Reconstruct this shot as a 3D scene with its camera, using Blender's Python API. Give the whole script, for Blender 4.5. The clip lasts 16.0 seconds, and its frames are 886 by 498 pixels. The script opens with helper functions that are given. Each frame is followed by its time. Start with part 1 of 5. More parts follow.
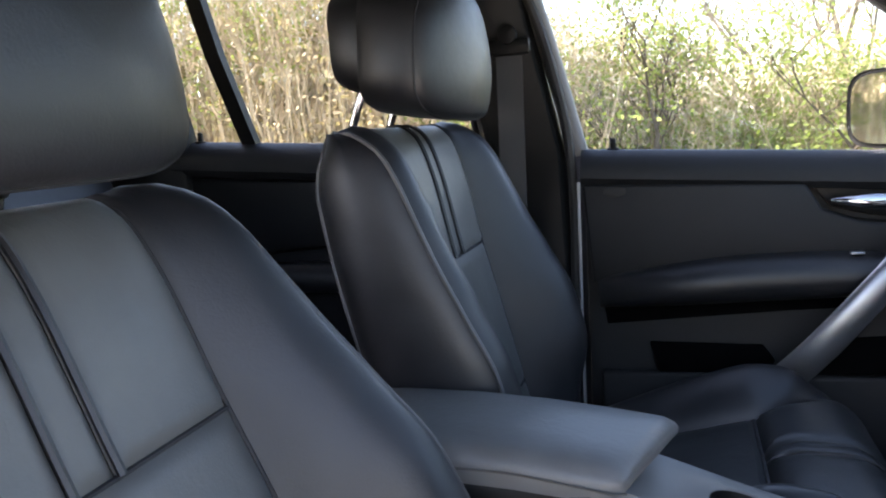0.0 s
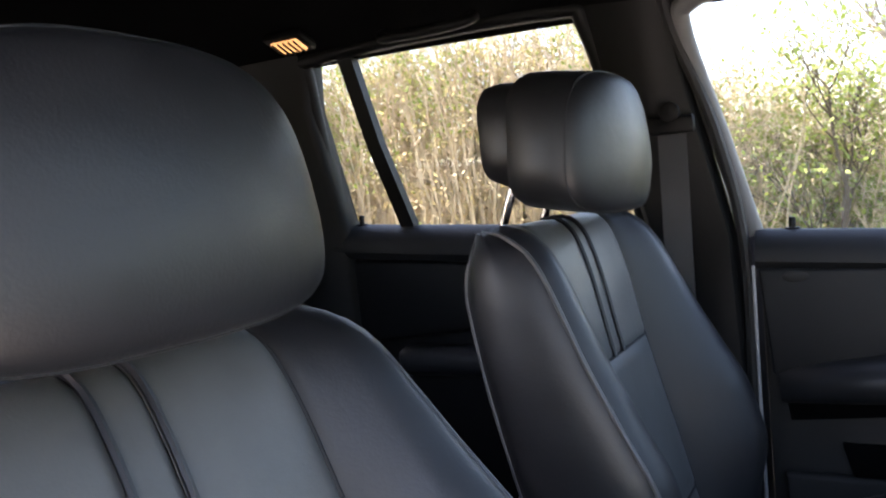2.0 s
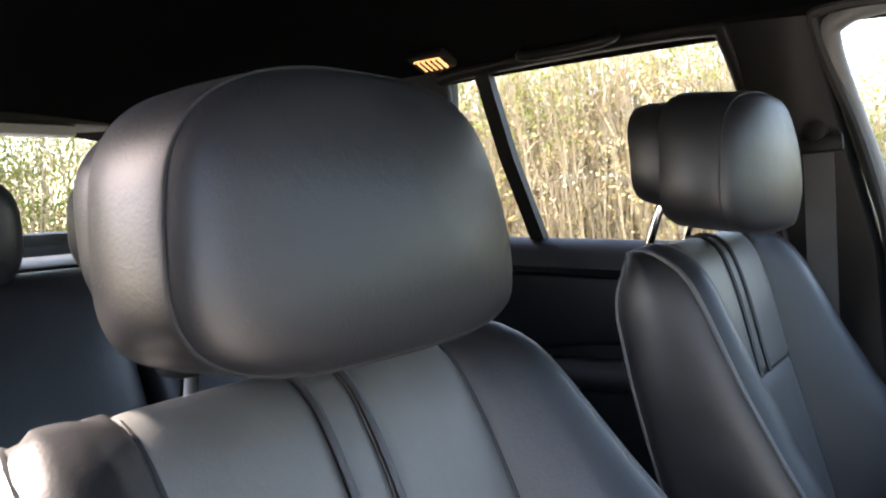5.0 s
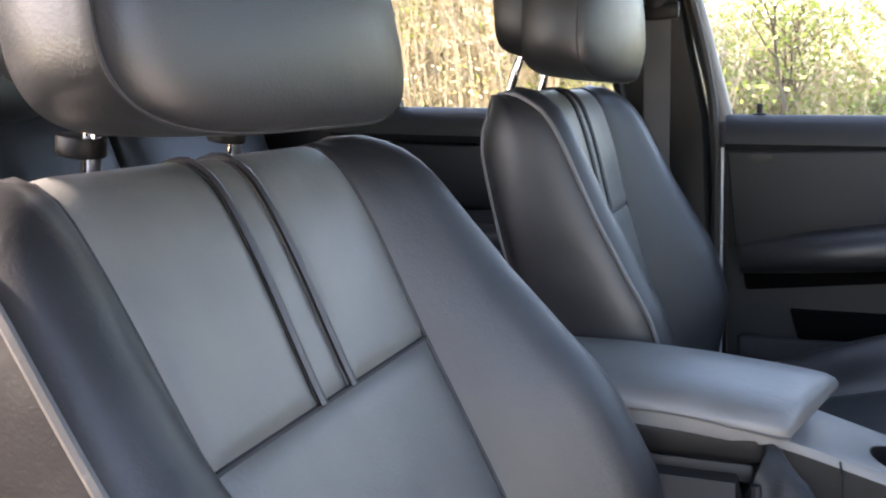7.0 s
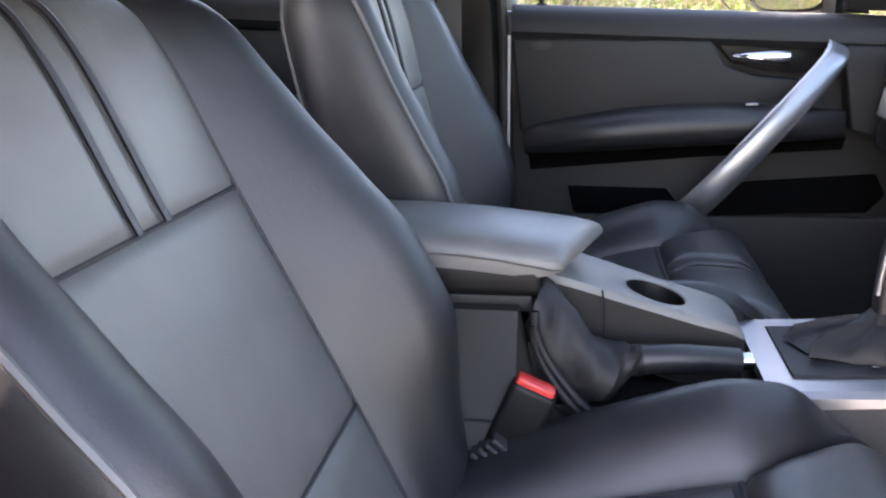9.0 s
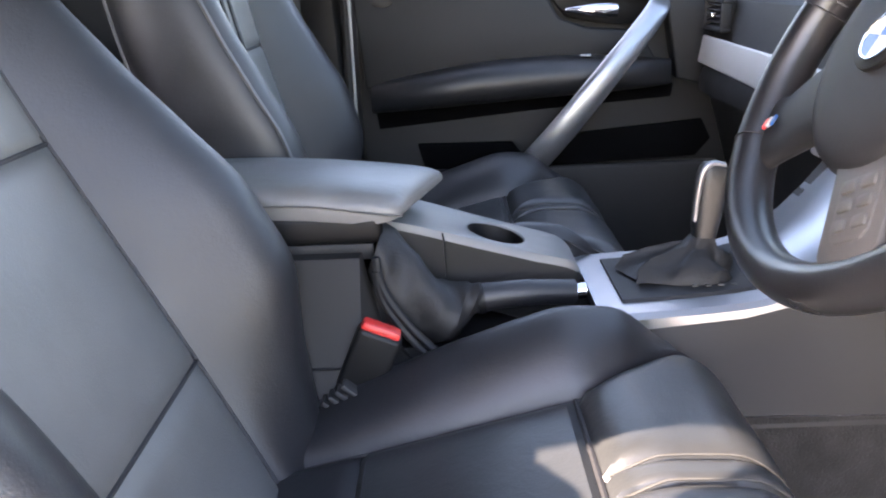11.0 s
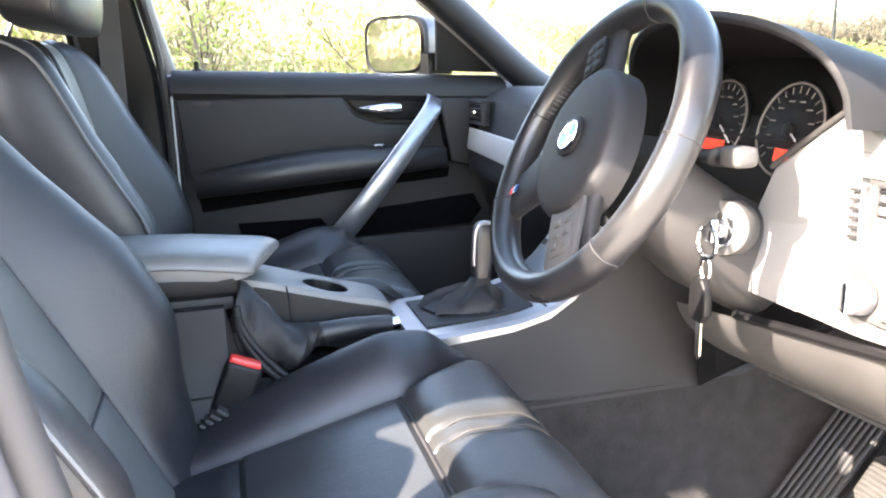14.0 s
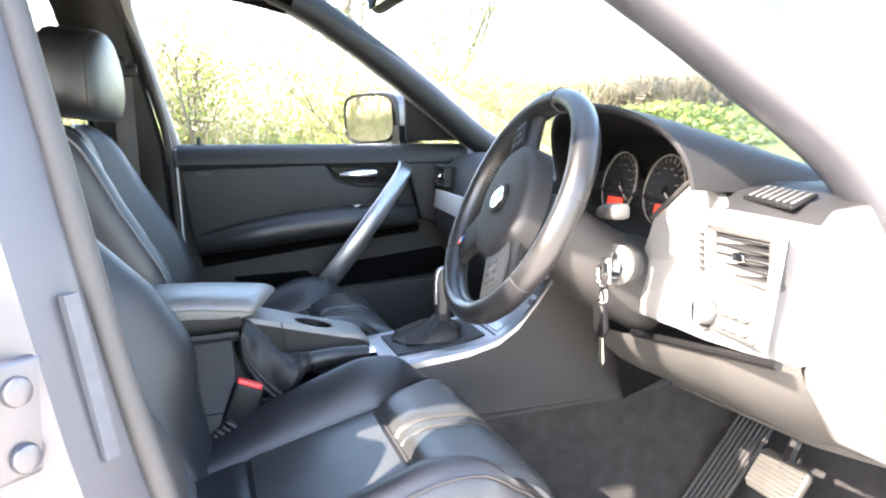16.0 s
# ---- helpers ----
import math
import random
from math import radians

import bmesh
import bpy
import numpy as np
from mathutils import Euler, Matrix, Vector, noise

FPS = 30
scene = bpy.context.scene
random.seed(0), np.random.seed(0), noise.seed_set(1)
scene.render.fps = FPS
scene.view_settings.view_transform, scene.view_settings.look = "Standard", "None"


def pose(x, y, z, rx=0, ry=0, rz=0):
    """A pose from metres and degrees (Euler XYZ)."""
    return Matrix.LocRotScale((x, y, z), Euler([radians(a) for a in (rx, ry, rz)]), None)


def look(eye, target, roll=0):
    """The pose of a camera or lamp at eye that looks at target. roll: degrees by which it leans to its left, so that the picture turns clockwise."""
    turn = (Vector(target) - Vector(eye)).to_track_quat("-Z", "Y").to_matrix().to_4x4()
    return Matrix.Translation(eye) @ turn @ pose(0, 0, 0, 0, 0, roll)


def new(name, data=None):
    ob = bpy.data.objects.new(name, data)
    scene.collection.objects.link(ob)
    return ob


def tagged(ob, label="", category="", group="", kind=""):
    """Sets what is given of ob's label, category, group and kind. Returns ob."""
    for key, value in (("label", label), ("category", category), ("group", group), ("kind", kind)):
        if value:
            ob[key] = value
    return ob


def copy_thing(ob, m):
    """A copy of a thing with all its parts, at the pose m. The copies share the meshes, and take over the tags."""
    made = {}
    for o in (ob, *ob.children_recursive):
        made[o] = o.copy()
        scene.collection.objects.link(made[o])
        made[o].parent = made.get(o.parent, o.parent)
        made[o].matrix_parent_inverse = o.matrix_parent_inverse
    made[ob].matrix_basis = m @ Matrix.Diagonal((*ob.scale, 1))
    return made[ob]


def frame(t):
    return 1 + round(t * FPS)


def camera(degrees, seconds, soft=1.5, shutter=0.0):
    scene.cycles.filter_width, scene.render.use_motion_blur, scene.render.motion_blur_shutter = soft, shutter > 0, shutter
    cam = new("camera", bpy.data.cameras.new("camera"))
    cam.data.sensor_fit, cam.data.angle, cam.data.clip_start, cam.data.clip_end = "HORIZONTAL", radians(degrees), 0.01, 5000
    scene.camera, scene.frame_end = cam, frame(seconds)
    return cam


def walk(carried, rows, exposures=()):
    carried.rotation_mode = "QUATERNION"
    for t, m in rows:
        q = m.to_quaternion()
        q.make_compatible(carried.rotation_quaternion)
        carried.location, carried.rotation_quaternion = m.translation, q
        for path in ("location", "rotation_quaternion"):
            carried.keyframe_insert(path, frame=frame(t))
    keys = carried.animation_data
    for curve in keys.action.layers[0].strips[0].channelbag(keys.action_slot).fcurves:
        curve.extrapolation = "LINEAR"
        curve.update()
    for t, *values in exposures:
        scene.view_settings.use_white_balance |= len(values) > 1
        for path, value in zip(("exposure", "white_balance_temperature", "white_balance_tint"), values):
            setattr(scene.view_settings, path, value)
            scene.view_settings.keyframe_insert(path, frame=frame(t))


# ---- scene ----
cam = camera(57.5, 16.0, soft=2.0, shutter=0.4)
PATH = [
    (0, (0.124, -0.759, 1.156), (-0.449, 1.134, 0.86), -3.5),
    (0.5, (0.123, -0.756, 1.166), (-0.52, 1.119, 0.897), -3.7),
    (1, (0.129, -0.738, 1.178), (-0.61, 1.105, 0.943), -4.5),
    (1.5, (0.127, -0.719, 1.189), (-0.724, 1.081, 0.994), -5.1),
    (2, (0.13, -0.706, 1.207), (-0.823, 1.048, 1.072), -5.1),
    (2.5, (0.128, -0.697, 1.226), (-0.904, 1.015, 1.172), -5.8),
    (3, (0.12, -0.699, 1.244), (-0.979, 0.972, 1.258), -6.7),
    (5.5, (0.093, -0.789, 1.201), (-1.056, 0.84, 1.046), -3.9),
    (6, (0.092, -0.8, 1.173), (-0.984, 0.87, 0.946), -4.5),
    (6.5, (0.08, -0.814, 1.156), (-0.846, 0.932, 0.851), -3.5),
    (7, (0.075, -0.837, 1.147), (-0.734, 0.959, 0.797), -3.2),
    (7.5, (0.072, -0.861, 1.137), (-0.616, 0.976, 0.746), -2.8),
    (8, (0.069, -0.885, 1.121), (-0.495, 0.979, 0.666), -2.6),
    (8.5, (0.073, -0.898, 1.111), (-0.379, 0.981, 0.595), -1.4),
    (9, (0.088, -0.902, 1.102), (-0.246, 0.984, 0.525), -1.4),
    (9.5, (0.103, -0.901, 1.087), (-0.167, 0.978, 0.457), -1.1),
    (10, (0.128, -0.892, 1.075), (-0.077, 0.979, 0.399), -1.3),
    (12.5, (0.099, -1.039, 1.077), (0.399, 0.86, 0.527), -3.0),
    (13, (0.073, -1.099, 1.091), (0.469, 0.791, 0.572), -2.6),
    (13.5, (0.055, -1.146, 1.11), (0.512, 0.738, 0.62), -2.8),
    (14, (0.046, -1.193, 1.114), (0.545, 0.687, 0.648), -1.9),
    (14.5, (0.041, -1.254, 1.116), (0.52, 0.637, 0.672), -2.4),
    (15, (0.028, -1.332, 1.122), (0.504, 0.567, 0.714), -3.4),
    (15.5, (0.013, -1.411, 1.137), (0.504, 0.493, 0.771), -2.9),
    (16, (0.005, -1.466, 1.149), (0.557, 0.428, 0.817), -2.9),
]
EXPOSURES = [(0.0, 3.15, 7150, 22), (2.5, 3.15, 7350, 24), (5.5, 3.6, 7450, 20), (8.5, 4.15, 7900, 25), (10.0, 4.25, 7900, 25), (12.5, 4.5, 7700, 20), (16.0, 4.55, 7350, 16)]
walk(cam, [(t, look(eye, target, roll)) for t, eye, target, roll in PATH], EXPOSURES)

# ---------- world and sun ----------
SUN_TO = Vector((-1.15, -0.45, 1.0)).normalized()
world = bpy.data.worlds.new("sky")
scene.world = world
world.use_nodes = True
wn = world.node_tree
wn.nodes.clear()
w_out = wn.nodes.new("ShaderNodeOutputWorld")
w_bg = wn.nodes.new("ShaderNodeBackground")
w_sky = wn.nodes.new("ShaderNodeTexSky")
w_sky.sky_type = "NISHITA"
w_sky.sun_disc = False
w_sky.sun_elevation = math.asin(SUN_TO.z)
w_sky.sun_rotation = math.atan2(SUN_TO.x, SUN_TO.y)
w_sky.dust_density = 1.4
w_sky.air_density = 1.0
w_bg.inputs["Strength"].default_value = 0.15
wn.links.new(w_sky.outputs[0], w_bg.inputs[0])
wn.links.new(w_bg.outputs[0], w_out.inputs[0])

sun_data = bpy.data.lights.new("sun", "SUN")
sun_data.energy = 2.8
sun_data.angle = radians(0.53)
sun_data.color = (1.0, 0.95, 0.88)
sun = new("sun", sun_data)
sun.matrix_world = look(SUN_TO * 30, (0, 0, 0))


# ---------- materials ----------
def material(name, color, rough=0.5, metal=0.0, grain=0.0, grain_size=0.002, vary=0.12, vary_size=0.08,
             rough_vary=0.08, spec=0.5, coat=0.0, sheen=0.0, crease=0.0):
    """Base colour with slow stains, rough variation and a fine bump, sized in metres."""
    m = bpy.data.materials.new(name)
    m.use_nodes = True
    nt = m.node_tree
    b = nt.nodes["Principled BSDF"]
    b.inputs["Metallic"].default_value = metal
    b.inputs["Specular IOR Level"].default_value = spec
    b.inputs["Coat Weight"].default_value = coat
    b.inputs["Coat Roughness"].default_value = 0.08
    b.inputs["Sheen Weight"].default_value = sheen
    tc = nt.nodes.new("ShaderNodeTexCoord")
    big = nt.nodes.new("ShaderNodeTexNoise")
    big.inputs["Scale"].default_value = 1.0 / vary_size
    big.inputs["Detail"].default_value = 5
    nt.links.new(tc.outputs["Object"], big.inputs["Vector"])
    ramp = nt.nodes.new("ShaderNodeMapRange")
    ramp.inputs["From Min"].default_value, ramp.inputs["From Max"].default_value = 0.3, 0.7
    ramp.inputs["To Min"].default_value, ramp.inputs["To Max"].default_value = 1 - vary, 1 + vary
    nt.links.new(big.outputs["Fac"], ramp.inputs["Value"])
    mul = nt.nodes.new("ShaderNodeVectorMath")
    mul.operation = "SCALE"
    mul.inputs[0].default_value = color
    nt.links.new(ramp.outputs[0], mul.inputs["Scale"])
    nt.links.new(mul.outputs[0], b.inputs["Base Color"])
    fine = nt.nodes.new("ShaderNodeTexNoise")
    fine.inputs["Scale"].default_value = 1.0 / grain_size
    fine.inputs["Detail"].default_value = 3
    nt.links.new(tc.outputs["Object"], fine.inputs["Vector"])
    rr = nt.nodes.new("ShaderNodeMapRange")
    rr.inputs["To Min"].default_value, rr.inputs["To Max"].default_value = max(0.02, rough - rough_vary), min(1, rough + rough_vary)
    nt.links.new(big.outputs["Fac"], rr.inputs["Value"])
    nt.links.new(rr.outputs[0], b.inputs["Roughness"])
    if grain > 0:
        bump = nt.nodes.new("ShaderNodeBump")
        bump.inputs["Strength"].default_value = grain
        bump.inputs["Distance"].default_value = grain_size * 0.5
        nt.links.new(fine.outputs["Fac"], bump.inputs["Height"])
        nt.links.new(bump.outputs[0], b.inputs["Normal"])
        if crease > 0:
            # soft folds and stretch marks, one to three centimetres across
            soft = nt.nodes.new("ShaderNodeTexNoise")
            soft.inputs["Scale"].default_value = 55.0
            soft.inputs["Detail"].default_value = 4
            soft.inputs["Distortion"].default_value = 1.2
            nt.links.new(tc.outputs["Object"], soft.inputs["Vector"])
            fold = nt.nodes.new("ShaderNodeBump")
            fold.inputs["Strength"].default_value = crease
            fold.inputs["Distance"].default_value = 0.003
            nt.links.new(soft.outputs["Fac"], fold.inputs["Height"])
            nt.links.new(fold.outputs[0], bump.inputs["Normal"])
    return m


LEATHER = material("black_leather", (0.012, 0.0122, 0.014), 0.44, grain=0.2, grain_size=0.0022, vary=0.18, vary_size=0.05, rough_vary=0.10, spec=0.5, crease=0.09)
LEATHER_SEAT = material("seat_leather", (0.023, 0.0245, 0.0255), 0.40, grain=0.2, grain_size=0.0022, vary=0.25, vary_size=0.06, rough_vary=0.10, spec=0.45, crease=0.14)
# Grey worn leather, lightened further: the panels' bright sheen is in this colour.
LEATHER_WORN_SHEEN = material("worn_sheen_leather", (0.084, 0.084, 0.081), 0.42, grain=0.2, grain_size=0.0022, vary=0.12, vary_size=0.06, rough_vary=0.10, spec=0.48, crease=0.12)
PEDAL = material("worn_pedal_rubber", (0.032, 0.031, 0.029), 0.6, grain=0.5, grain_size=0.003, vary=0.2, vary_size=0.02)
# Piping leather; the gloss along the ridges is put into this lighter colour.
PIPING = material("glossed_leather_piping", (0.09, 0.09, 0.092), 0.38, grain=0.2, grain_size=0.003)
SEAM = material("seam_thread", (0.012, 0.012, 0.014), 0.7, grain=0.3, grain_size=0.002)
STITCH = material("pale_stitching", (0.065, 0.062, 0.057), 0.7, grain=0.3, grain_size=0.002)
PLASTIC = material("dark_soft_plastic", (0.009, 0.0093, 0.0105), 0.58, grain=0.4, grain_size=0.0012, vary=0.08, spec=0.32)
PLASTIC_GREY = material("grey_soft_plastic", (0.022, 0.0212, 0.021), 0.62, grain=0.35, grain_size=0.0012, vary=0.07, spec=0.3)
DASH_GREY = material("warm_grey_dash_plastic", (0.042, 0.041, 0.040), 0.55, grain=0.35, grain_size=0.0012, vary=0.06)
DASH_SILVER = material("silver_dash_panel", (0.14, 0.139, 0.136), 0.5, metal=0.0, grain=0.15, grain_size=0.0012, vary=0.05)
PLASTIC_BLACK = material("black_plastic", (0.0045, 0.0045, 0.005), 0.5, grain=0.2, grain_size=0.0015, spec=0.22)
CARPET = material("dark_carpet", (0.017, 0.0162, 0.0162), 0.95, grain=1.0, grain_size=0.0025, vary=0.3, vary_size=0.03, spec=0.1, sheen=0.2)
HEADLINER = material("anthracite_headliner", (0.0050, 0.0050, 0.0053), 0.98, grain=0.5, grain_size=0.002, spec=0.0)
ALUMINIUM = material("matt_aluminium", (0.28, 0.29, 0.31), 0.34, metal=0.85, grain=0.08, grain_size=0.0015, vary=0.05)
SILVER_TRIM = material("silver_painted_trim", (0.42, 0.42, 0.42), 0.42, metal=0.35, grain=0.12, grain_size=0.0012, vary=0.04)
CHROME = material("chrome", (0.60, 0.61, 0.63), 0.12, metal=1.0, vary=0.03, rough_vary=0.04)
BRASS = material("key_blade_metal", (0.55, 0.5, 0.4), 0.3, metal=1.0, vary=0.06)
RUBBER = material("rubber_seal", (0.018, 0.018, 0.019), 0.65, grain=0.2, grain_size=0.002)
# Shade inside the pockets and the armrest gap, put in as near-black colour.
RECESS_SHADE = material("recess_shade_black", (0.0025, 0.0025, 0.0028), 0.95, grain=0.6, grain_size=0.002, spec=0.05)
FRAME_GREY = material("grey_window_frame", (0.15, 0.151, 0.154), 0.5, grain=0.15, grain_size=0.0015, vary=0.06)
RIM_LEATHER = material("polished_rim_leather", (0.010, 0.0102, 0.0115), 0.33, grain=0.15, grain_size=0.002, vary=0.25, vary_size=0.04, rough_vary=0.12)
THREAD = material("tan_welt_thread", (0.034, 0.032, 0.028), 0.7, grain=0.3, grain_size=0.002)
GAITER_LEATHER = material("soft_gaiter_leather", (0.011, 0.0108, 0.0115), 0.58, grain=0.3, grain_size=0.002, vary=0.2, vary_size=0.03, spec=0.35, crease=0.4)
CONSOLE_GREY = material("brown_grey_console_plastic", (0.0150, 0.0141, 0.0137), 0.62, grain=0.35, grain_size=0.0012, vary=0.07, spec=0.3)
# Armrest leather with the sky light on its top put into the pale colour.
ARM_LEATHER = material("sky_lit_armrest_leather", (0.115, 0.115, 0.112), 0.42, grain=0.2, grain_size=0.0022, vary=0.12, vary_size=0.05, rough_vary=0.10, crease=0.2)
RED = material("red_plastic", (0.55, 0.03, 0.025), 0.4, vary=0.06)
BELT = material("belt_webbing", (0.05, 0.05, 0.052), 0.8, grain=0.7, grain_size=0.0015)
PAINT = material("grey_metallic_paint", (0.050, 0.052, 0.062), 0.4, metal=0.45, grain=0.05, grain_size=0.001, vary=0.05, coat=0.3)
BARK = material("hedge_twigs", (0.42, 0.335, 0.225), 0.9, vary=0.45, vary_size=0.15, spec=0.2)
BARK_FAR = material("bare_branches", (0.19, 0.155, 0.115), 0.9, vary=0.3, vary_size=0.5, spec=0.2)
BARK_NEAR = material("dark_shrub_bark", (0.085, 0.068, 0.05), 0.9, vary=0.35, vary_size=0.1, spec=0.2)
GRASS = material("grass", (0.095, 0.112, 0.048), 0.95, grain=1.0, grain_size=0.03, vary=0.4, vary_size=0.6, spec=0.2)
# Unseen ground, kept this pale to throw sunlight back into the cabin.
BOUNCE_GROUND = material("pale_bounce_ground", (0.46, 0.435, 0.40), 0.9, grain=0.8, grain_size=0.006, vary=0.2, vary_size=0.3)


def leaf_material(name, color):
    m = material(name, color, 0.6, vary=0.5, vary_size=0.35, spec=0.3)
    nt = m.node_tree
    b = nt.nodes["Principled BSDF"]
    tr = nt.nodes.new("ShaderNodeBsdfTranslucent")
    tr.inputs["Color"].default_value = (color[0] * 1.2, color[1] * 1.3, color[2] * 0.8, 1)
    mix = nt.nodes.new("ShaderNodeMixShader")
    mix.inputs[0].default_value = 0.35
    out = nt.nodes["Material Output"]
    nt.links.new(b.outputs[0], mix.inputs[1])
    nt.links.new(tr.outputs[0], mix.inputs[2])
    nt.links.new(mix.outputs[0], out.inputs[0])
    return m


LEAF = leaf_material("young_leaves", (0.18, 0.22, 0.06))
FAR_LEAF = leaf_material("far_scrub_leaves", (0.09, 0.07, 0.04))
DRY_LEAF = leaf_material("dry_leaves", (0.40, 0.325, 0.205))


def glass_material(name, tint=(0.95, 0.97, 0.96)):
    """Clear pane: mostly see-through, with a gloss that grows towards grazing."""
    m = bpy.data.materials.new(name)
    m.use_nodes = True
    nt = m.node_tree
    nt.nodes.clear()
    out = nt.nodes.new("ShaderNodeOutputMaterial")
    tr = nt.nodes.new("ShaderNodeBsdfTransparent")
    tr.inputs[0].default_value = (*tint, 1)
    gl = nt.nodes.new("ShaderNodeBsdfGlossy")
    gl.inputs["Roughness"].default_value = 0.01
    lw = nt.nodes.new("ShaderNodeLayerWeight")
    lw.inputs["Blend"].default_value = 0.5
    pw = nt.nodes.new("ShaderNodeMath")
    pw.operation = "POWER"
    pw.inputs[1].default_value = 5
    ad = nt.nodes.new("ShaderNodeMath")
    ad.operation = "MULTIPLY_ADD"
    ad.inputs[1].default_value, ad.inputs[2].default_value = 0.4, 0.025
    mix = nt.nodes.new("ShaderNodeMixShader")
    nt.links.new(lw.outputs["Facing"], pw.inputs[0])
    nt.links.new(pw.outputs[0], ad.inputs[0])
    nt.links.new(ad.outputs[0], mix.inputs[0])
    nt.links.new(tr.outputs[0], mix.inputs[1])
    nt.links.new(gl.outputs[0], mix.inputs[2])
    nt.links.new(mix.outputs[0], out.inputs[0])
    return m


GLASS = glass_material("window_glass")
SCREEN_GLASS = glass_material("tinted_windscreen", (0.71, 0.75, 0.74))
MIRROR = material("mirror_glass", (0.85, 0.87, 0.88), 0.03, metal=1.0, vary=0.02, rough_vary=0.01)


def emitter(name, color, strength):
    m = bpy.data.materials.new(name)
    m.use_nodes = True
    b = m.node_tree.nodes["Principled BSDF"]
    b.inputs["Base Color"].default_value = (*color, 1)
    b.inputs["Emission Color"].default_value = (*color, 1)
    b.inputs["Emission Strength"].default_value = strength
    return m


# ---------- building helpers ----------
def thing(name, label, category, at=(0, 0, 0), group="", kind=""):
    ob = new(name)
    ob.location = at
    ob.empty_display_size = 0.05
    return tagged(ob, label, category, group, kind)


def place(o):
    p = Vector((0, 0, 0))
    while o is not None:
        p = p + o.location
        o = o.parent
    return p


def finish(bm, smooth=True):
    bmesh.ops.recalc_face_normals(bm, faces=bm.faces)
    if smooth:
        for f in bm.faces:
            f.smooth = True
    return bm


def part(name, bm, mat, parent=None, label="", sharp=40):
    """One mesh object from a bmesh in world coordinates, under its thing."""
    me = bpy.data.meshes.new(name)
    at = place(parent) if parent is not None else Vector((0, 0, 0))
    if parent is not None:
        bmesh.ops.translate(bm, verts=bm.verts, vec=-at)
    bm.to_mesh(me)
    bm.free()
    me.materials.append(mat)
    if sharp:
        me.set_sharp_from_angle(angle=radians(sharp))
    ob = new(name, me)
    if parent is not None:
        ob.parent = parent
    if label:
        tagged(ob, label)
    return ob


def curve_at(xs, ys, x):
    """Smooth (Catmull-Rom style) interpolation of a table."""
    xs, ys = list(xs), list(ys)
    if x <= xs[0]:
        return ys[0]
    if x >= xs[-1]:
        return ys[-1]
    i = max(k for k in range(len(xs) - 1) if xs[k] <= x)
    h = xs[i + 1] - xs[i]
    d = [(ys[k + 1] - ys[k]) / (xs[k + 1] - xs[k]) for k in range(len(xs) - 1)]

    def slope(k):
        if k == 0:
            return d[0]
        if k == len(xs) - 1:
            return d[-1]
        return 0.0 if d[k - 1] * d[k] <= 0 else 2 * d[k - 1] * d[k] / (d[k - 1] + d[k])
    t = (x - xs[i]) / h
    return ((2 * t**3 - 3 * t**2 + 1) * ys[i] + (t**3 - 2 * t**2 + t) * h * slope(i)
            + (-2 * t**3 + 3 * t**2) * ys[i + 1] + (t**3 - t**2) * h * slope(i + 1))


def sheet(fn, nu, nv, closed_u=False):
    """A grid of fn(u, v), u and v from 0 to 1."""
    bm = bmesh.new()
    rows = []
    for j in range(nv + 1):
        rows.append([bm.verts.new(fn(i / nu, j / nv)) for i in range(nu + (0 if closed_u else 1))])
    n = len(rows[0])
    for j in range(nv):
        for i in range(n if closed_u else n - 1):
            k = (i + 1) % n
            bm.faces.new((rows[j][i], rows[j][k], rows[j + 1][k], rows[j + 1][i]))
    return bm, rows


def loft(rings, cap=True, smooth=True):
    bm = bmesh.new()
    vs = [[bm.verts.new(p) for p in r] for r in rings]
    n = len(vs[0])
    for a, b in zip(vs, vs[1:]):
        for i in range(n):
            bm.faces.new((a[i], a[(i + 1) % n], b[(i + 1) % n], b[i]))
    if cap:
        bm.faces.new(list(reversed(vs[0])))
        bm.faces.new(vs[-1])
    return finish(bm, smooth)


def tube(points, r, n=8, taper=None, flat=1.0):
    """A round bar along points; r may taper; flat squeezes it across its side."""
    pts = [Vector(p) for p in points]
    rings = []
    side = None
    for i, p in enumerate(pts):
        d = (pts[min(i + 1, len(pts) - 1)] - pts[max(i - 1, 0)]).normalized()
        if side is None:
            side = d.orthogonal().normalized()
        side = (side - d * side.dot(d)).normalized()
        up = d.cross(side)
        rad = r if taper is None else taper[i]
        rings.append([p + (side * math.cos(a) + up * math.sin(a) * flat) * rad for a in [2 * math.pi * k / n for k in range(n)]])
    return loft(rings)


def spline(points, steps=6):
    """Points of a smooth line through the given points."""
    p = [Vector(q) for q in points]
    out = []
    for i in range(len(p) - 1):
        a, b, c, d = p[max(i - 1, 0)], p[i], p[i + 1], p[min(i + 2, len(p) - 1)]
        for k in range(steps):
            t = k / steps
            out.append(0.5 * ((2 * b) + (c - a) * t + (2 * a - 5 * b + 4 * c - d) * t * t + (3 * b - a - 3 * c + d) * t**3))
    out.append(p[-1])
    return out


def rbox(center, size, r=0.005, seg=2, m=None):
    """A box with rounded edges; m turns it about its centre."""
    bm = bmesh.new()
    bmesh.ops.create_cube(bm, size=1)
    bmesh.ops.scale(bm, verts=bm.verts, vec=size)
    if r > 0:
        bmesh.ops.bevel(bm, geom=bm.edges[:], offset=min(r, min(size) * 0.45), segments=seg, profile=0.5, affect="EDGES")
    if m is not None:
        bmesh.ops.transform(bm, verts=bm.verts, matrix=m.to_4x4())
    bmesh.ops.translate(bm, verts=bm.verts, vec=center)
    return finish(bm)


